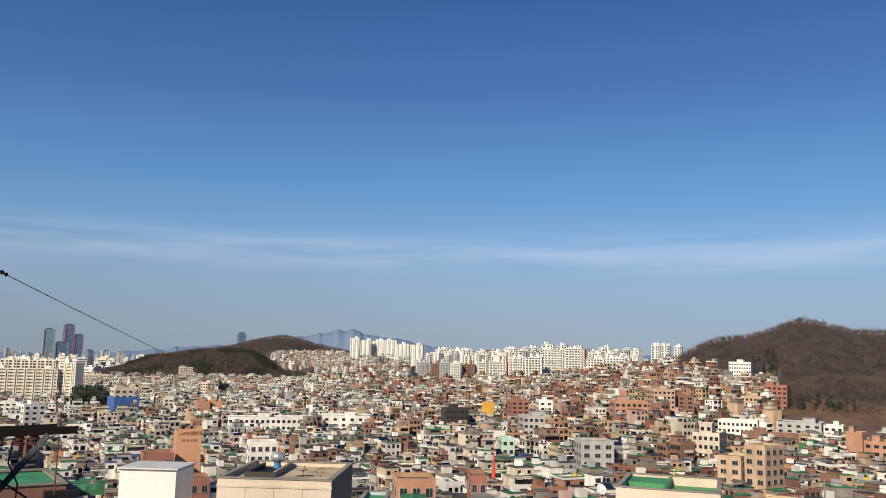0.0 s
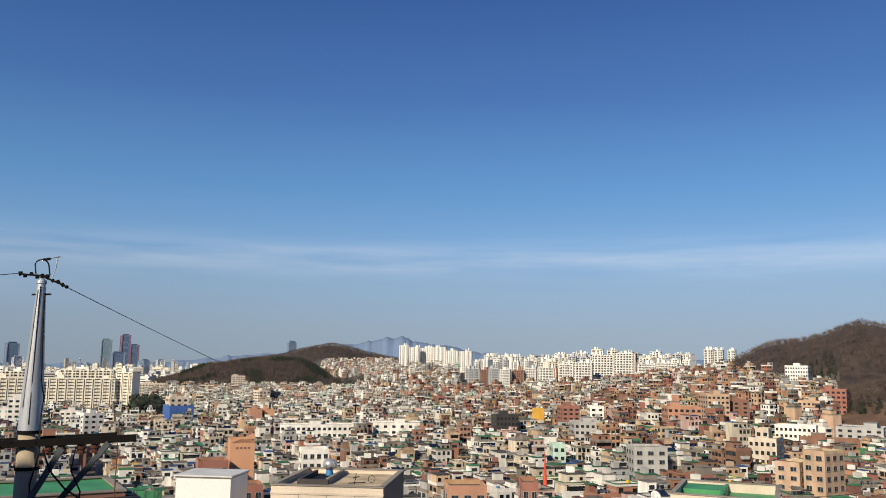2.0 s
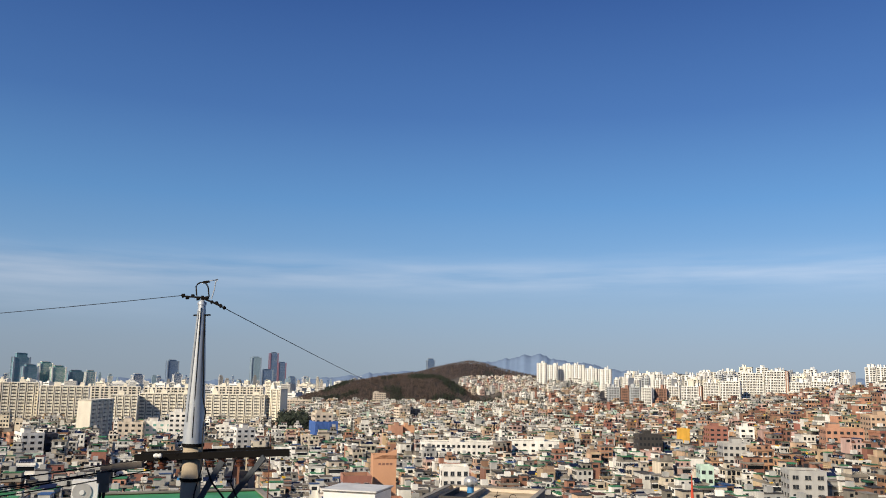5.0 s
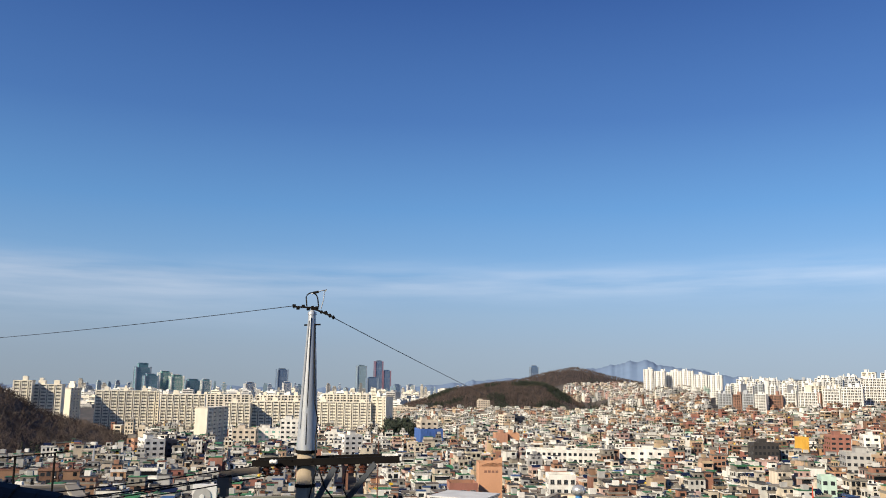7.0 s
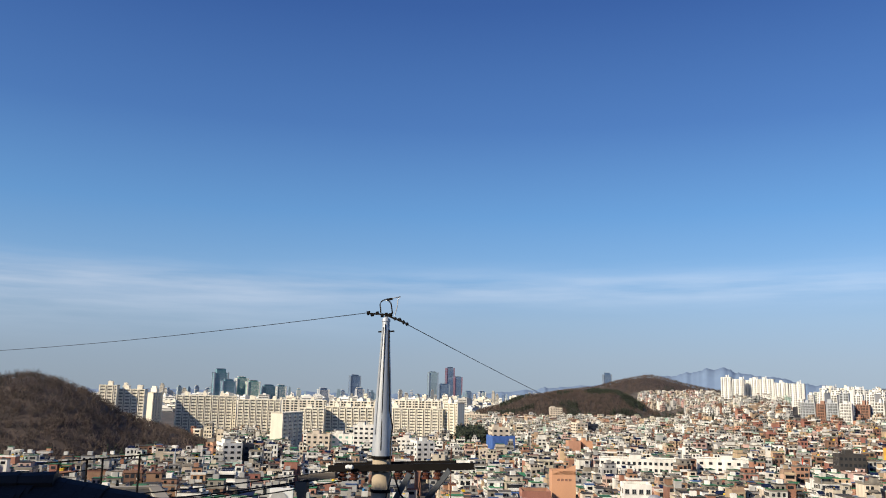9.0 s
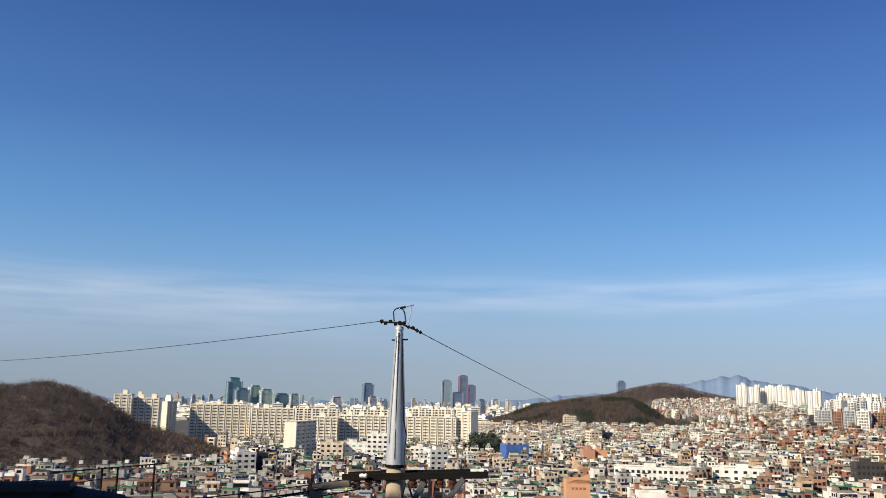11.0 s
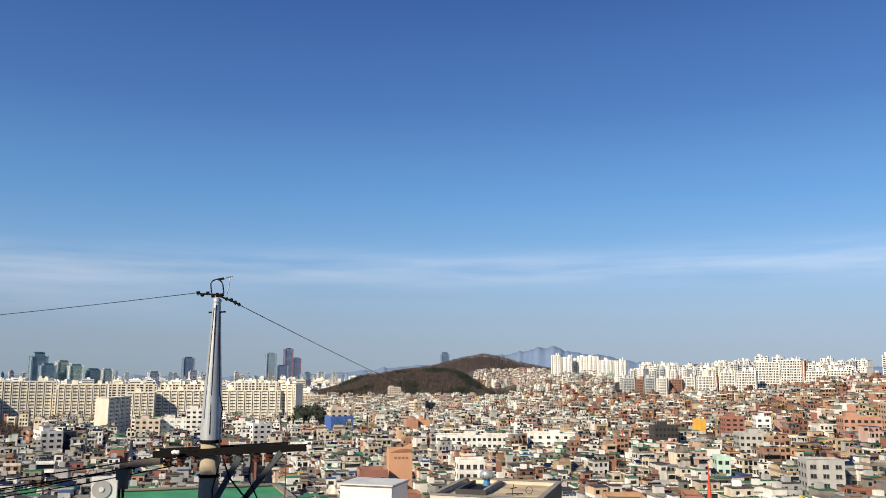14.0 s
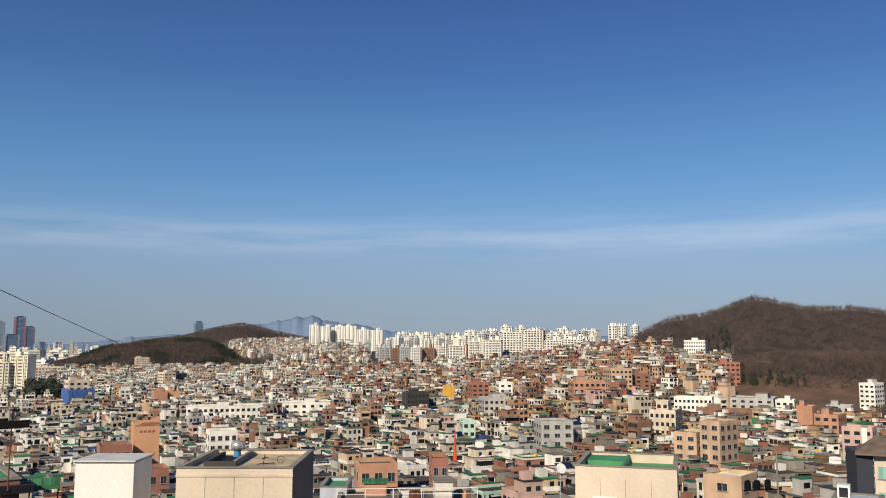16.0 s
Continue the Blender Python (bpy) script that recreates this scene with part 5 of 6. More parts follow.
    part("body", lambda b: (b.box(-0.1, 0.1, -0.06, 0.06, -0.08, 0.08, "grey_deck", True), b.box(-0.06, 0.06, -0.05, 0.05, -0.22, -0.08, "grey_deck", True)), box)
    part("tail", lambda b: b.prism(0, 0, -0.4, -0.22, 0.02, 0.025, "rubber", 8), box)
    box.matrix_world = Matrix.Translation(P + Vector((-1.3, -0.2, -1.58)))
    sl = empty("cable_splice", "long grey cable splice sleeve beside the crossarm", "splice closure")
    part("sleeve", lambda b: (b.bar((-0.35, 0, -0.03), (0.12, 0, 0.02), 0.1, 0.1, "grey_deck"), b.bar((-0.55, 0, -0.05), (-0.3, 0, -0.03), 0.05, 0.06, "grey_deck")), sl)
    sl.matrix_world = Matrix.Translation(P + Vector((-0.8, -0.25, -1.38)))


utility_pole()


def rooftop(az0, az1, top, d, depth, turn, wall, deck, label, ph=0.55, name="house", base=-24.0):
    """A flat-roofed house seen from above; returns its Empty and size. Its origin is the middle of the roof, at parapet height."""
    p = polar((az0 + az1) / 2, d, top)
    w = 2 * d * math.tan(radians((az1 - az0) / 2))
    rot = -radians((az0 + az1) / 2) + radians(turn)
    ob = empty(name, label, "house")
    t = 0.22
    part("wall", lambda b: b.box(-w / 2, w / 2, 0, depth, base, -ph, wall, True), ob)
    for q in ((-w / 2, w / 2, 0, t), (-w / 2, w / 2, depth - t, depth), (-w / 2, -w / 2 + t, t, depth - t), (w / 2 - t, w / 2, t, depth - t)):
        part("parapet", lambda b: b.box(*q, -ph, 0, wall, True), ob)
        part("coping", lambda b: b.box(q[0] - 0.06, q[1] + 0.06, q[2] - 0.06, q[3] + 0.06, 0, 0.07, "concrete", True), ob)
    part("roof_deck", lambda b: b.box(-w / 2 + t, w / 2 - t, t, depth - t, -ph - 0.05, -ph + 0.06, deck), ob)
    ob.matrix_world = Matrix.Translation(p) @ Matrix.Rotation(rot, 4, "Z")
    c = p + Vector((-math.sin(rot), math.cos(rot), 0)) * depth / 2
    KEEP.append((c.x, c.y, max(w, depth) * 0.62 + 5))
    return ob, w, ob.matrix_world.copy()


# beige panelled house with a round water tank
ob, w_, M = rooftop(-5.85, 1.72, -8.0, 52, 8.6, -13, "beige_panel", "dirty_deck", "beige panelled house with a flat dirty concrete roof", ph=0.32)
# thin dark panel over the beige side wall, painting it as shaded
part("side_cladding", lambda b: b.box(w_ / 2 - 0.02, w_ / 2 + 0.025, 0.02, 8.58, -24, -0.02, "side_wall_shade", True), ob, "dark grey panel for the shade on the side wall")
part("wall_joint", lambda b: [b.box(-w_ / 2 + i * w_ / 4 - 0.015, -w_ / 2 + i * w_ / 4 + 0.015, -0.012, 0.01, -12, -0.52, "concrete", True) for i in range(1, 4)], ob)
part("string_course", lambda b: b.box(-w_ / 2 - 0.03, w_ / 2 + 0.03, -0.05, 0.05, -0.5, -0.36, "cream_paint", True), ob)
# the thin black sheet between the kerbs paints the well's shaded depth
part("stair_well", lambda b: (b.box(-w_ / 2 + 0.9, -w_ / 2 + 2.9, 2.6, 2.8, -0.5, 0.05, "dark_deck", True), b.box(-w_ / 2 + 0.9, -w_ / 2 + 1.1, 2.8, 7.4, -0.5, 0.05, "dark_deck", True), b.box(-w_ / 2 + 2.7, -w_ / 2 + 2.9, 2.8, 7.4, -0.5, 0.1, "concrete", True), b.box(-w_ / 2 + 1.1, -w_ / 2 + 2.7, 2.8, 7.4, -0.3, -0.22, "rubber", True)), ob)
tank = empty("water_tank", "round ribbed steel water tank on a blue base", "water tank")
def lathe(b, prof, mat, n=20):
    vs = [(r * math.cos(2 * math.pi * k / n), r * math.sin(2 * math.pi * k / n), z) for r, z in prof for k in range(n)]
    b.add(vs, [(i * n + k, i * n + (k + 1) % n, (i + 1) * n + (k + 1) % n, (i + 1) * n + k) for i in range(len(prof) - 1) for k in range(n)], mat)
part("vessel", lambda b: lathe(b, [(0.2, 0.42), (0.36, 0.5), (0.46, 0.66), (0.46, 0.84), (0.38, 1.0), (0.22, 1.1), (0.1, 1.13), (0.0, 1.14)], "steel_tank"), tank, smooth=True)
for k in range(10):
    a = k * math.pi / 5
    part("rib", lambda b: [b.bar((r0 * math.cos(a), r0 * math.sin(a), z0), (r1 * math.cos(a), r1 * math.sin(a), z1), 0.03, 0.03, "galvanised") for (r0, z0), (r1, z1) in (((0.37, 0.5), (0.47, 0.66)), ((0.47, 0.66), (0.47, 0.84)), ((0.47, 0.84), (0.39, 1.0)))], tank)
part("base", lambda b: b.prism(0, 0, 0, 0.44, 0.27, 0.22, "plastic_blue", 14), tank)
tank.matrix_world = M @ pose(-w_ / 2 + 2.0, 6.9, -0.26)
junk = empty("pipe_scrap", "bent metal pipes and scrap lying on a roof", "scrap")
part("pipe", lambda b: (b.bar((-0.6, 0, 0.1), (0.5, 0.2, 0.12), 0.05, 0.05, "dark_steel"), b.bar((-0.2, 0.1, 0.03), (-0.1, 0.1, 0.7), 0.04, 0.04, "dark_steel"), b.bar((-0.3, 0.1, 0.4), (0.1, 0.1, 0.5), 0.05, 0.05, "dark_steel")), junk)
part("ring", lambda b: [b.bar((0.9 + 0.22 * math.cos(a), 0.3, 0.3 + 0.22 * math.sin(a)), (0.9 + 0.22 * math.cos(a + 0.55), 0.3, 0.3 + 0.22 * math.sin(a + 0.55)), 0.03, 0.03, "dark_steel") for a in np.arange(0, 6.2, 0.52)], junk)
junk.matrix_world = M @ pose(1.3, 3.0, -0.26, 0, 0, 15)

# white plant room
ob, w_, M = rooftop(-11.82, -8.17, -7.36, 55, 3.2, -21, "white_frame", "grey_paint", "plain white rooftop plant room with a sheet-metal roof", ph=0.1)
part("roof_sheet", lambda b: b.box(-w_ / 2 - 0.12, w_ / 2 + 0.12, -0.12, 3.32, 0.07, 0.16, "pale_sheet", True), ob)

# beige house with a bright green roof
ob, w_, M = rooftop(20.48, 27.04, -7.95, 58, 7.6, -4, "beige_panel", "bright_green_deck", "beige house with a bright green coated roof", ph=0.7)
part("wall_joint", lambda b: [b.box(-w_ / 2 + i * w_ / 4 - 0.015, -w_ / 2 + i * w_ / 4 + 0.015, -0.012, 0.01, -12, -0.8, "concrete", True) for i in range(1, 4)], ob)
part("roof_divider", lambda b: b.box(-0.35, -0.15, 0.3, 7.3, -0.7, -0.05, "bright_green_deck", True), ob)
part("roof_step", lambda b: b.box(-w_ / 2 + 0.3, -0.4, 4.2, 7.2, -0.7, -0.15, "bright_green_deck", True), ob)
part("window", lambda b: (b.box(-w_ / 2 + 1.15, -w_ / 2 + 2.75, -0.06, 0.02, -3.6, -1.95, "white_frame", True), b.box(-w_ / 2 + 1.27, -w_ / 2 + 1.9, -0.075, 0, -3.4, -2.07, "window_glass", True), b.box(-w_ / 2 + 2.0, -w_ / 2 + 2.63, -0.075, 0, -3.4, -2.07, "green_glass", True)), ob)

# green-roofed house beside the pole
ob, w_, M = rooftop(-27.2, -14.6, -8.15, 40, 5.2, 4, "brown_brick", "bright_green_deck", "brown brick house with a green coated roof and dark tiled eaves", ph=0.12)
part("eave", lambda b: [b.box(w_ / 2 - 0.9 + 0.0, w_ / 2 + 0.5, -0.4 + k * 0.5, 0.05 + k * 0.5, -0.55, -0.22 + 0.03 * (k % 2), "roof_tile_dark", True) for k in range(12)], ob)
ac = empty("air_conditioner", "white outdoor air-conditioner unit on a green roof", "air conditioner")
part("case", lambda b: b.box(-0.4, 0.4, -0.16, 0.16, 0.08, 0.85, "white_frame", True), ac)
ring = part("fan_ring", lambda b: b.prism(0, 0, 0, 0.03, 0.3, 0.3, "grey_paint", 20, pose(-0.08, -0.16, 0.47, 90, 0, 0)), ac)
part("fan_hub", lambda b: b.prism(0, 0, 0.0, 0.045, 0.08, 0.08, "white_frame", 12, pose(-0.08, -0.17, 0.47, 90, 0, 0)), ring)
for x in (-0.32, 0.32):
    part("foot", lambda b: b.box(x - 0.04, x + 0.04, -0.18, 0.18, 0, 0.08, "concrete", True), ac)
part("pipe_cover", lambda b: b.box(0.42, 0.5, 0.0, 0.12, 0.0, 0.5, "rubber", True), ac)
p = polar(-26.4, 41.5, -6.95)
ac.matrix_world = Matrix.Translation((p.x, p.y, M.translation.z - 0.06)) @ Matrix.Rotation(radians(22), 4, "Z") @ Matrix.Scale(1.35, 4)

# dark tiled roof close by
def tiled_roof():
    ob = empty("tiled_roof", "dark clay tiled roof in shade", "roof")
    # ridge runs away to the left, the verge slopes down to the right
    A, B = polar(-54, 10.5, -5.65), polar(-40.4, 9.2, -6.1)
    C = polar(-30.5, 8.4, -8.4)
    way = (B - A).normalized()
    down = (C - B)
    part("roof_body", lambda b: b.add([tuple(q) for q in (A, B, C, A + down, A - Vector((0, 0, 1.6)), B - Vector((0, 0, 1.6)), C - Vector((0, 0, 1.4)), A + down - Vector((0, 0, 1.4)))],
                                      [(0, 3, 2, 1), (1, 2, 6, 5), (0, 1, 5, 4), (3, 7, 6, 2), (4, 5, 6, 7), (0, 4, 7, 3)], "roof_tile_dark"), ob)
    n = way.cross(down).normalized()
    n = n if n.z > 0 else -n
    tile = Build()
    tile.add([(-0.13, 0, 0.02), (-0.05, 0, 0.055), (0.05, 0, 0.055), (0.13, 0, 0.02), (-0.13, 0.42, 0.0), (-0.05, 0.42, 0.03), (0.05, 0.42, 0.03), (0.13, 0.42, 0.0), (-0.13, 0, 0), (0.13, 0, 0)],
             [(0, 1, 5, 4), (1, 2, 6, 5), (2, 3, 7, 6), (8, 9, 3, 2, 1, 0)], "roof_tile_dark")
    first = None
    rows, cols = 8, 11
    for i in range(rows):
        for k in range(cols):
            o = B - way * (0.14 + 0.27 * k) + down * ((i + 1) / rows * 0.98) + n * (0.012 + 0.004 * ((i * 7 + k * 3) % 5))
            y = -down.normalized()
            x = y.cross(n)
            m = Matrix((x, y, n)).transposed().to_4x4()
            if first is None:
                first = tile.object("roof_tile", ob)
                t = first
            else:
                t = new("roof_tile", first.data)
                t.parent = ob
            t.matrix_world = Matrix.Translation(o) @ m
    for k in range(9):
        o = B - way * (0.02 + 0.34 * k) + Vector((0, 0, 0.05))
        part("ridge_tile", lambda b: b.prism(0, 0, 0, 0.36, 0.10, 0.085, "roof_tile_dark", 8, Matrix.Translation(o) @ (-way).to_track_quat("Z", "Y").to_matrix().to_4x4()), ob)


tiled_roof()


def foreground():
    # rusty pipe mast on the green-roofed house
    p = polar(-15.3, 38, -7.0)
    ob = empty("pipe_mast", "thin rusty steel pipe mast on a house roof", "mast")
    part("pipe", lambda b: b.prism(0, 0, -1.15, 2.25, 0.03, 0.022, "rust_deck", 8), ob)
    part("foot_plate", lambda b: b.box(-0.12, 0.12, -0.12, 0.12, -1.19, -1.13, "dark_steel", True), ob)
    ob.matrix_world = Matrix.Translation(p)
    # green awning
    p = polar(-13.35, 44, -8.3)
    ob = empty("awning", "dark green corrugated awning above a doorway", "awning")
    part("sheet", lambda b: [b.box(-0.85 + 0.17 * i, -0.69 + 0.17 * i, -0.5, 0.5, -0.03 + 0.02 * (i % 2), 0.02 + 0.02 * (i % 2), "green_deck", True, pose(0, 0, 0, 22, 0, 0)) for i in range(10)], ob)
    part("fascia", lambda b: b.box(-0.87, 0.87, -0.52, -0.47, -0.42, -0.18, "green_deck", True), ob)
    for x in (-0.75, 0.75):
        part("post", lambda b: b.box(x - 0.04, x + 0.04, -0.45, -0.37, -4.5, -0.25, "dark_steel", True), ob)
    ob.matrix_world = Matrix.Translation(p) @ Matrix.Rotation(radians(12), 4, "Z") @ Matrix.Diagonal((0.8, 0.7, 0.7, 1))
    # white pipe railing along a terrace
    ob, w, M = rooftop(4.6, 14.0, -10.25, 70, 6, 2, "cream_paint", "grey_deck", "cream house with a white pipe railing round its roof", ph=0.3)
    part("top_rail", lambda b: b.bar((-w / 2, 0.1, 0.95), (w / 2, 0.1, 0.95), 0.05, 0.05, "white_frame"), ob)
    part("mid_rail", lambda b: b.bar((-w / 2, 0.1, 0.5), (w / 2, 0.1, 0.5), 0.03, 0.03, "white_frame"), ob)
    for i in range(6):
        part("rail_post", lambda b: b.box(-w / 2 + w * i / 5 - 0.025, -w / 2 + w * i / 5 + 0.025, 0.08, 0.13, 0.07, 0.95, "white_frame", True), ob)
    part("stair_head", lambda b: (b.box(2.3, 3.8, 0.6, 3.2, -0.3, 1.32, "white_paint", True), b.box(2.2, 3.9, 0.5, 3.3, 1.32, 1.42, "concrete", True)), ob)
    shed = part("shed", lambda b: b.box(-3.6, -1.7, 3.4, 5.4, -0.3, 0.85, "orange_brick", True), ob, "orange painted shed")
    part("shed_roof", lambda b: [b.box(-3.75 + 0.14 * k, -3.63 + 0.14 * k, 3.2, 5.5, 0.85, 0.95 + 0.03 * (k % 2), "green_deck", True) for k in range(16)], shed, "green corrugated sheet")
    part("wash_line", lambda b: [b.bar((x, 1.6, -0.3), (x, 1.6, 0.75), 0.04, 0.04, "galvanised") for x in (-1.2, 1.4)] + [b.bar((-1.2, 1.6, 0.7), (1.4, 1.6, 0.7), 0.03, 0.03, "galvanised")], ob)
    for i, (x, m_) in enumerate(((-1.0, "grey_deck"), (-0.2, "white_frame"), (0.7, "rust_deck"), (4.6, "plastic_blue"), (5.0, "orange_brick"))):
        crate = empty("storage_box", "weathered storage box standing on a roof terrace", "box")
        part("body", lambda b: b.box(-0.35, 0.35, -0.3, 0.3, 0, 0.5 + 0.1 * (i % 3), m_, True), crate)
        part("lid", lambda b: b.box(-0.38, 0.38, -0.33, 0.33, 0.5 + 0.1 * (i % 3), 0.56 + 0.1 * (i % 3), "concrete", True), crate)
        crate.matrix_world = M @ pose(x, 2.4 + 0.5 * (i % 2), -0.24, 0, 0, 12 * i)
    # blue-grey house with a green roof beside it
    rooftop(3.45, 5.25, -9.35, 74, 5.5, -6, "blue_grey_deck", "bright_green_deck", "narrow blue-grey house with a green coated roof", ph=0.35)
    # pale blue-grey flat roof and a red tiled one below the navy gable
    ob, w, M = rooftop(35.9, 38.75, -9.65, 62, 6, -4, "grey_paint", "blue_grey_deck", "low house with a pale blue-grey coated roof", ph=0.12)
    part("roof_hatch", lambda b: (b.box(-w / 2 + 0.3, -w / 2 + 1.1, 3.4, 4.4, -0.1, 0.9, "white_frame", True), b.box(-w / 2 + 0.42, -w / 2 + 0.98, 3.37, 3.42, 0.1, 0.75, "window_glass", True)), ob)
    ob, w, M = rooftop(39.0, 42.0, -9.6, 61, 5, -4, "red_brick", "red_roof", "brick house with a red tiled roof", ph=0.1)
    part("tile_course", lambda b: [b.box(-w / 2, w / 2, 0.3 + 0.55 * k, 0.75 + 0.55 * k, -0.02, 0.07 + 0.02 * (k % 2), "red_roof", True) for k in range(8)], ob)
    # satellite dish
    p = polar(19.55, 66, -8.15)
    ob = empty("satellite_dish", "white satellite dish on a thin mast", "satellite dish")
    part("dish", lambda b: lathe(b, [(0.0, 0.0), (0.15, 0.015), (0.3, 0.06), (0.42, 0.13), (0.42, 0.11), (0.3, 0.04), (0.0, -0.03)], "white_frame", 18), ob, smooth=True).matrix_basis = pose(0, 0, 0, 62, 0, 12)
    part("mast", lambda b: b.prism(0, 0.1, -3.0, 0.05, 0.03, 0.03, "galvanised", 8), ob)
    part("feed_arm", lambda b: b.bar((0, -0.05, -0.35), (0.05, -0.5, 0.12), 0.03, 0.03, "galvanised"), ob)
    ob.matrix_world = Matrix.Translation(p)
    # distant pole with drum transformers
    p = polar(33.05, 150, -6.6)
    ob = empty("utility_pole", "concrete utility pole with three dark drum transformers", "utility pole")
    part("shaft", lambda b: b.prism(0, 0, -14, 0, 0.2, 0.12, "concrete", 12), ob)
    part("crossarm", lambda b: b.bar((-1.1, 0, -0.5), (1.1, 0, -0.5), 0.1, 0.1, "dark_steel"), ob)
    part("platform", lambda b: b.bar((-6.2, 0, -6.0), (0, 0, -6.0), 0.25, 0.15, "dark_steel"), ob)
    for x in (-5.4, -3.7, -1.8):
        part("transformer", lambda b: (b.prism(x, 0, -5.9, -4.6, 0.5, 0.5, "dark_steel", 14), b.prism(x, 0, -4.6, -4.4, 0.5, 0.2, "dark_steel", 14)), ob)
    ob.matrix_world = Matrix.Translation(p)
    for dz, e, az in ((-0.4, -5.9, 47), (-0.4, -7.5, 24), (-1.2, -8.6, 22)):
        tagged(wire("overhead_wire", sagging(p + Vector((0, 0, dz)), polar(az, 140, e), 1.2), 0.03, "rubber"), "dark overhead wire between poles above the roofs", "wire")


foreground()


def pipe_frame():
    ob, w, M = rooftop(-45, -33.2, -7.6, 24, 5, 0, "grey_paint", "grey_deck", "grey house with a flat roof behind the tiled roof", ph=0.2)
    fr = empty("clothes_rack", "rusty pipe frame for drying laundry on a roof", "clothes rack")
    top = [polar(az, 25.5, e) for az, e in ((-41.3, -4.75), (-38.5, -4.5), (-37.6, -4.45), (-35.45, -4.28), (-34.7, -4.25))]
    part("top_pipe", lambda b: b.bar(top[0], top[-1], 0.035, 0.035, "dark_steel"), fr)
    part("low_pipe", lambda b: b.bar(top[0] - Vector((0, 0, 0.35)), top[1] - Vector((0, 0, 0.3)), 0.025, 0.025, "dark_steel"), fr)
    for p in top[1:4]:
        part("post", lambda b: b.bar((p.x, p.y, M.translation.z - 0.15), p, 0.04, 0.04, "dark_steel"), fr)


pipe_frame()


def town_poles():
    r = random.Random(77)
    first, heads = None, []
    for k in range(34):
        az, d = -44 + k * 2.6 + r.uniform(-0.8, 0.8), r.choice((118, 150, 190, 240, 300)) + r.uniform(-12, 12)
        p = polar(az, d)
        if any((p.x - x) ** 2 + (p.y - y) ** 2 < (q - 3) ** 2 for x, y, q in KEEP):
            continue
        z = land(p.x, p.y)[0]
        M = Matrix.Translation((p.x, p.y, z)) @ Matrix.Rotation(r.uniform(-0.8, 0.8), 4, "Z")
        if first is None:
            first = empty("utility_pole", "concrete utility pole standing among the houses", "utility pole", "poles of the town")
            part("shaft", lambda b: b.prism(0, 0, -1, 12.5, 0.19, 0.11, "concrete", 10), first)
            part("crossarm", lambda b: b.bar((-1.0, 0, 12.0), (1.0, 0, 12.0), 0.09, 0.1, "dark_steel"), first)
            part("crossarm", lambda b: b.bar((-0.8, 0, 11.2), (0.8, 0, 11.2), 0.08, 0.08, "dark_steel"), first)
            part("transformer", lambda b: (b.prism(0.5, 0, 9.2, 10.3, 0.3, 0.3, "grey_paint", 12), b.prism(0.5, 0, 10.3, 10.45, 0.3, 0.1, "grey_paint", 12)), first)
            first.matrix_world = M
        else:
            copy_thing(first, M)
        heads.append(Vector((p.x, p.y, z + 12)))
        KEEP.append((p.x, p.y, 4.5))
    for p, q in zip(heads, heads[1:]):
        if (p - q).length < 70:
            for o in (-0.5, 0.5):
                tagged(wire("overhead_wire", sagging(p + Vector((o, 0, 0)), q + Vector((o, 0, 0)), 0.9, 10), 0.02, "rubber"), "dark overhead wire between poles among the houses", "wire", "wires of the town")


town_poles()

# unseen house, added behind and left to throw shade on the tiled roof
shade_house = empty("house", "unseen brown brick house added behind the camera for shade", "house")
part("wall", lambda b: b.box(-4, 4, -5, 5, -10, 6.4, "brown_brick", True), shade_house)
part("roof_deck", lambda b: b.box(-4.2, 4.2, -5.2, 5.2, 6.4, 6.7, "concrete", True), shade_house)
shade_house.matrix_world = pose(-16, -2.5, EYE)


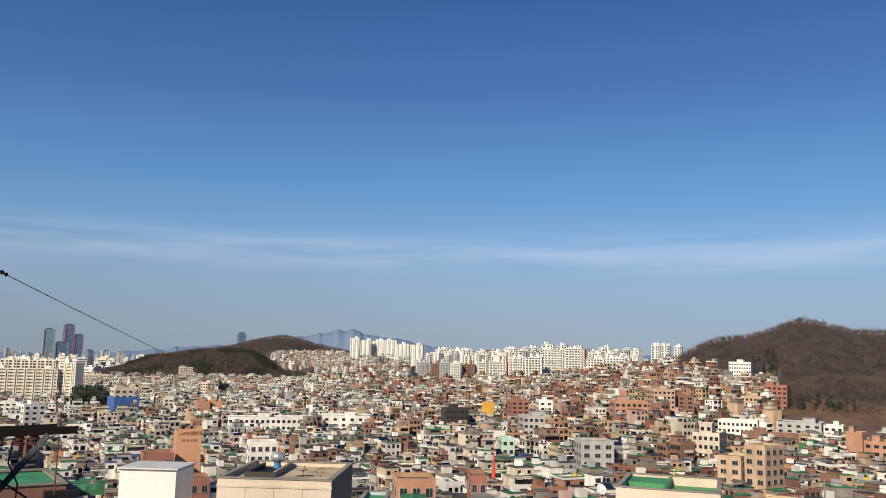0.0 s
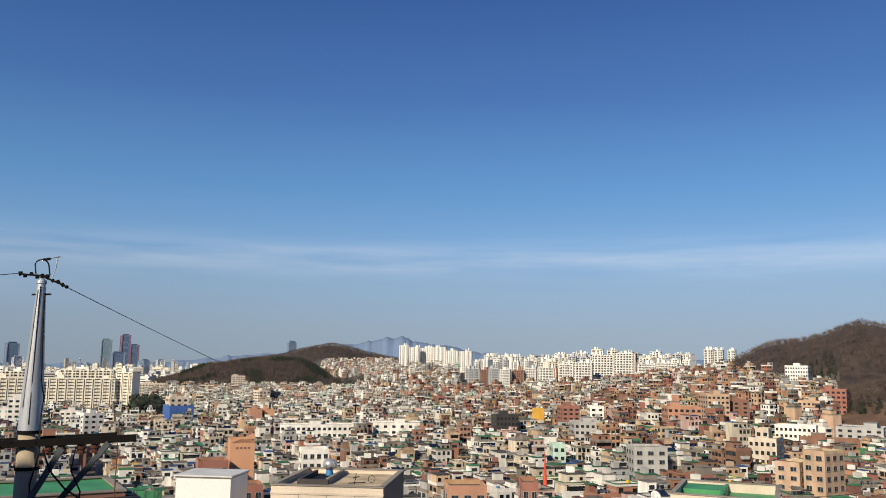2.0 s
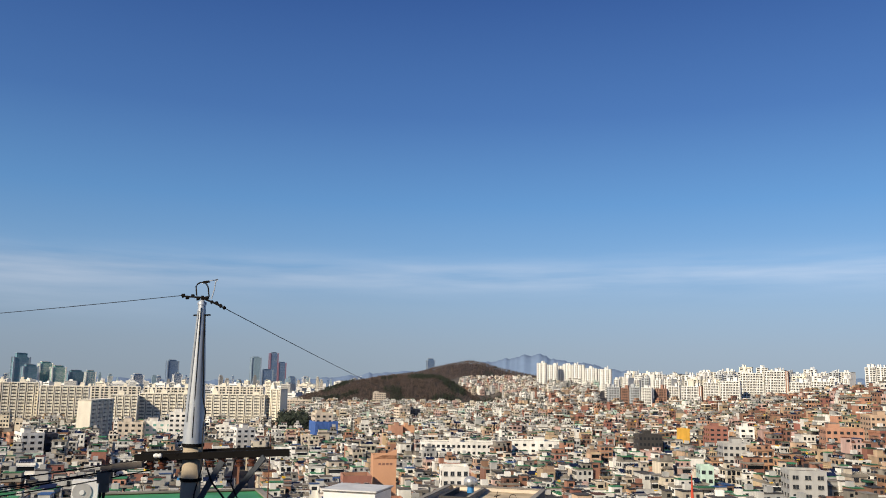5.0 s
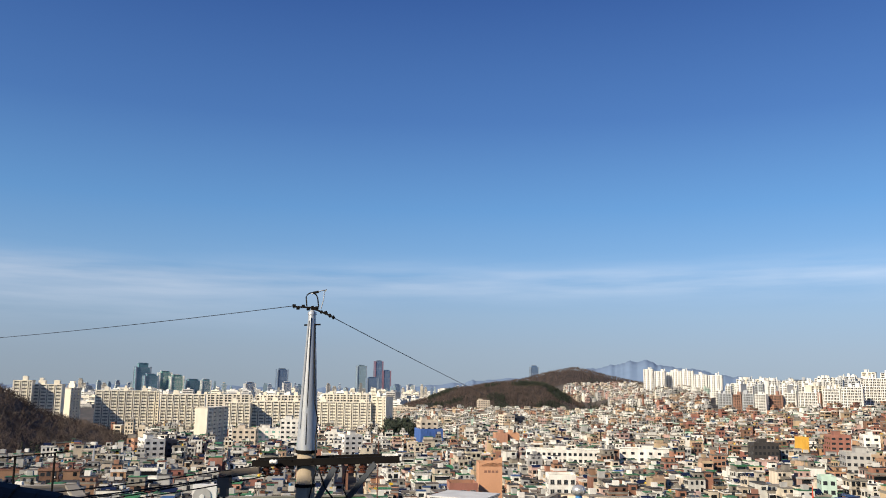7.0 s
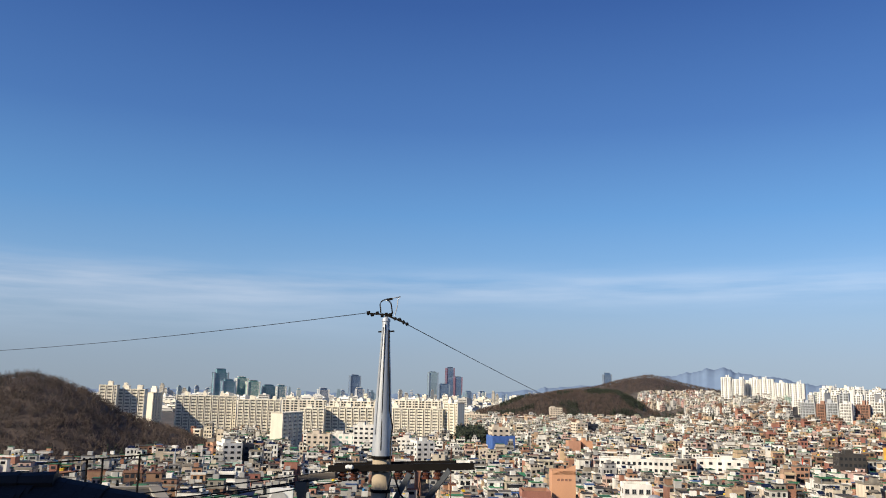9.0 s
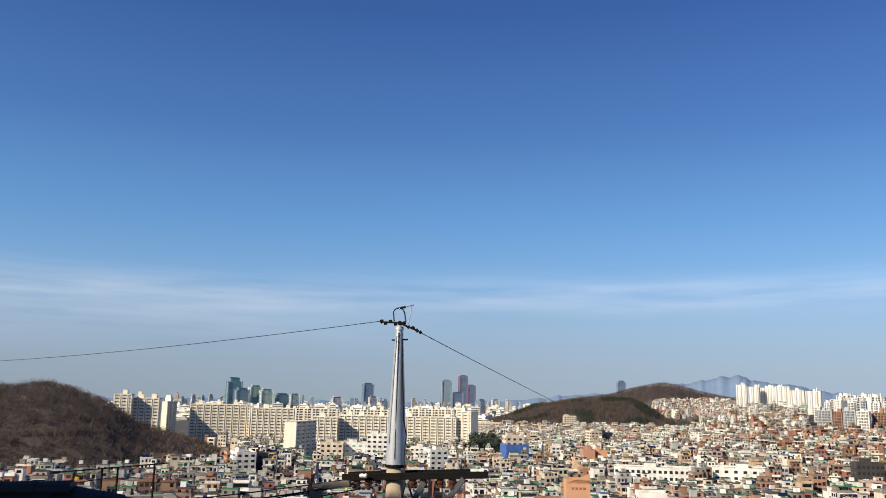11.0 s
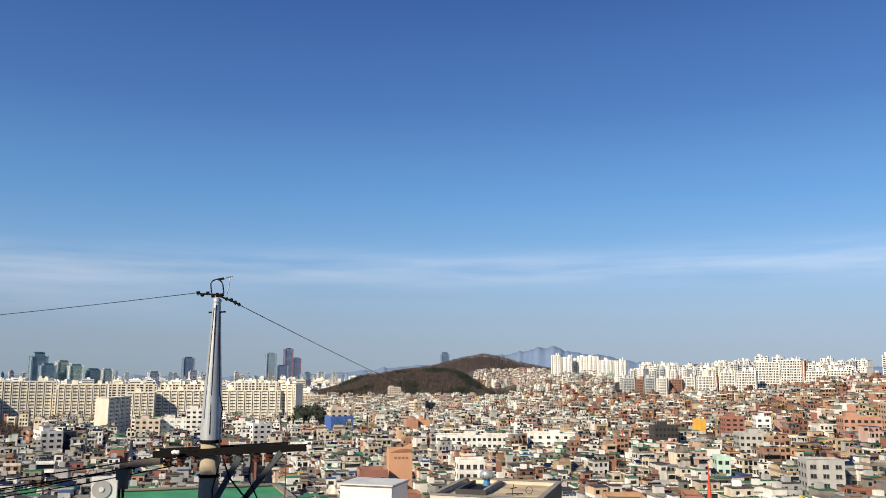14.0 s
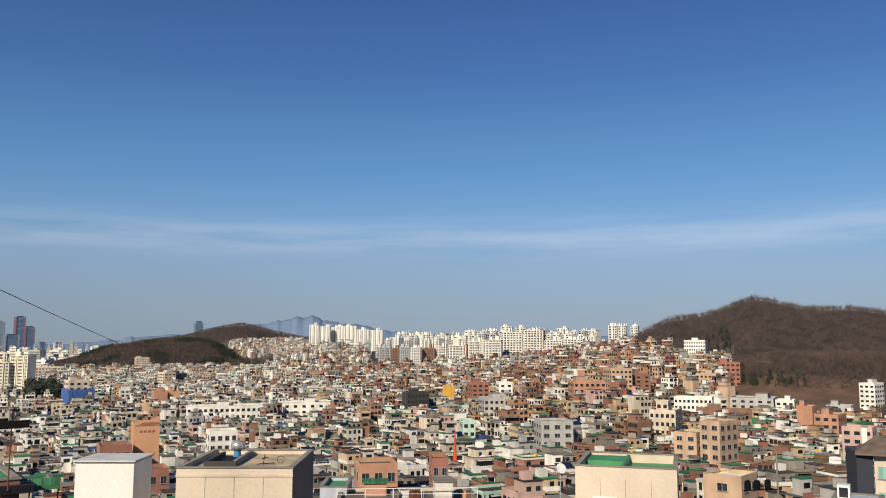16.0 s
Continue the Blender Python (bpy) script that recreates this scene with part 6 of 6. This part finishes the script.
def town():
    r = random.Random(3)
    protos = {}
    cells = []
    g = radians(17)
    pitch = 9.2
    for i in range(-150, 150):
        for j in range(-26, 198):
            u, v = i * pitch, j * pitch
            if i % 9 == 0 or j % 7 == 0:
                continue
            x, y = u * math.cos(g) - v * math.sin(g), u * math.sin(g) + v * math.cos(g)
            x, y = x + r.uniform(-1.6, 1.6), y + r.uniform(-1.6, 1.6)
            d, az = math.hypot(x, y), math.degrees(math.atan2(x, y))
            if not (-47 < az < 46 and 92 < d < (1790 if -2.7 < az < 3.8 else 1330)):
                continue
            if 700 < d < 1330 and r.random() < 0.1:
                continue
            if (-2.7 < az < 0.4 and 1120 < d < 1540) or (0.8 < az < 3.2 and 1050 < d < 1110):
                continue
            if (az < -2.7 and d > 1190) or (az > 30.3 and d > 470) or (az < -14 and d > 730) or (az > 6.5 and d > 935) or (az < -35 and d > 640):
                continue
            cells.append((d, az, x, y))
    cells.sort()
    near, far = 0, Build()
    far2 = Build()
    shapes = {}
    for d, az, x, y in cells:
        if any((x - a) ** 2 + (y - b_) ** 2 < q * q for a, b_, q in KEEP):
            continue
        z, wooded = land(x, y)
        hz, hs = hill_at(az, d)
        if wooded or hs > 0.55 and hz + EYE > z - 3:
            continue
        bias = noise.noise((x * 0.006, y * 0.006, 4.0))
        warm = smooth01((az + 4) / 26) * (0.1 + 0.42 * smooth01((d - 260) / 160)) + 0.2 + 0.4 * bias
        q = r.random()
        if q < warm:
            wall = r.choices(("orange_brick", "red_brick", "brown_brick", "tan_tile", "pink_tile"), (4, 3, 2.2, 4, 2))[0]
        else:
            wall = r.choices(("white_paint", "cream_paint", "grey_paint", "tan_tile", "mint_paint"), (8, 3.0, 2.8, 0.9, 0.35))[0]
        if az > 17 and d < 340 and r.random() < 0.62:
            wall = r.choice(("brown_brick", "grey_paint", "brown_brick", "red_brick", "grey_paint", "tan_tile"))
        elif az < -17 and d < 480 and r.random() < 0.25:
            wall = r.choice(("grey_paint", "brown_brick", "red_brick", "grey_paint"))
        elif d < 420 and r.random() < 0.1:
            wall = r.choice(("brown_brick", "red_brick", "brown_brick"))
        if d > 1150 and az < 5:
            wall = r.choices(("white_paint", "grey_paint", "cream_paint", "pink_tile", "brown_brick"), (3, 2.5, 2, 1.6, 0.7))[0]
        deck = r.choices(DECKS, (2.8 if d < 400 else 1.2, 3.6, 7.0 if az > 15 and d < 340 else 3.2, 1.4, 0.2, 0.5 if az > 15 and d < 340 else 1.6))[0]
        low = -17 < az < 8 and d < 440
        floors = r.choices((2, 3, 4, 5), (3, 5, 0.5, 0) if low else (0.5, 3, 3.4, 1.6) if d > 480 else (1.6, 4, 2.6 if d > 150 else 0.7, (1.2 if d > 330 else 0)))[0]
        if az > 25 and 240 < d < 475:
            floors = 2 if r.random() < 0.75 else 3
        if 16 < az < 27 and 380 < d < 760:
            floors = min(6, floors + r.choice((0, 1, 2)))
        ang = radians(17 + 22 * noise.noise((x * 0.004, y * 0.004, 8.0)) + r.choice((0, 0, 0, 90)) + r.uniform(-4, 4))
        if near < 112 and d < 230:
            key = (wall, deck if near % 3 else "green_deck", min(floors, 3), near % 2)
            if key not in protos:
                rr = random.Random(len(protos) + 60)
                w, dp = rr.uniform(6.8, 8.8), rr.uniform(6.2, 8.0)
                plan = house_plan(rr, w, dp, key[2], wall, key[1], 2)
                plan = (plan[0], plan[1], plan[2][:12], plan[3])
                ob = house_thing(plan, w, dp, f"{WORDS[wall]} {('two', 'three')[key[2] - 2]}-storey house with a {DECKWORDS[key[1]]} flat roof")
                protos[key] = ob
                ob.matrix_world = Matrix.Translation((x, y, z - 0.3)) @ Matrix.Rotation(ang, 4, "Z")
            else:
                copy_thing(protos[key], Matrix.Translation((x, y, z - 0.3)) @ Matrix.Rotation(ang, 4, "Z"))
            near += 1
            continue
        key = (wall, floors, r.randrange(4), deck, (d > 480) + (d > 780))
        if key not in shapes:
            rr = random.Random(len(shapes) + 900)
            w, dp = (rr.uniform(4.8, 7.4), rr.uniform(5.0, 7.0)) if d > 480 else (rr.uniform(5.4, 8.2), rr.uniform(5.2, 7.4))
            rows, extras, wins, h = house_plan(rr, w, dp, floors, wall, deck, 2 if d < 480 else 1)
            b = Build()
            for pn, mat, boxes in rows:
                if d > 780 and pn in ("roof_box", "gallery_ledge", "coping", "tank_room"):
                    continue
                for q_ in boxes:
                    b.box(*q_, mat)
            for pn, mat, spec in extras if d < 780 else ():
                slanted(b, pn, mat, spec)
            for win in wins:
                if d > 480:
                    if d < 780 or win[0] in (0, 3):
                        b.face(win[0], *wall_box(*win[:3], win[2] + win[4], win[3], w, dp, 0.05), "window_glass")
                else:
                    window_into(b, win, w, dp, False)
            shapes[key] = b
        place(far if d < 480 else far2, shapes[key], x, y, z - 0.3, ang)
    tagged(far.object("town_houses"), "dense flat-roofed brick and painted houses filling the valley", "houses", kind="stuff")
    tagged(far2.object("distant_houses"), "far rows of small brick and white houses", "houses", kind="stuff")
    # the plain beyond the estates
    r2, b = random.Random(17), Build()
    for _ in range(1500):
        az, d = r2.uniform(-34, -7) if r2.random() < 0.8 else r2.uniform(-45, -30), r2.uniform(1500, 3900)
        p = polar(az, d)
        z, wooded = land(p.x, p.y)
        if wooded:
            continue
        w, h, a = r2.uniform(12, 30), r2.uniform(6, 17) * (1 + (r2.random() < 0.12)), r2.uniform(-0.5, 0.5)
        M = Matrix.Translation((p.x, p.y, z - 1)) @ Matrix.Rotation(a, 4, "Z")
        wall = r2.choice(("apartment_white", "apartment_white", "apartment_cream", "grey_paint"))
        b.box(-w / 2, w / 2, -8, 8, 0, h, wall, False, M)
        for k in range(int(h / 4)):
            b.box(-w / 2 + 1, w / 2 - 1, -8.15, -7.5, k * 4 + 1.4, k * 4 + 2.8, "window_glass", False, M)
        b.box(-3, 3, -3, 3, h, h + 3, wall, False, M)
    tagged(b.object("far_city"), "pale far city spreading over the plain", "buildings", kind="stuff")


town()
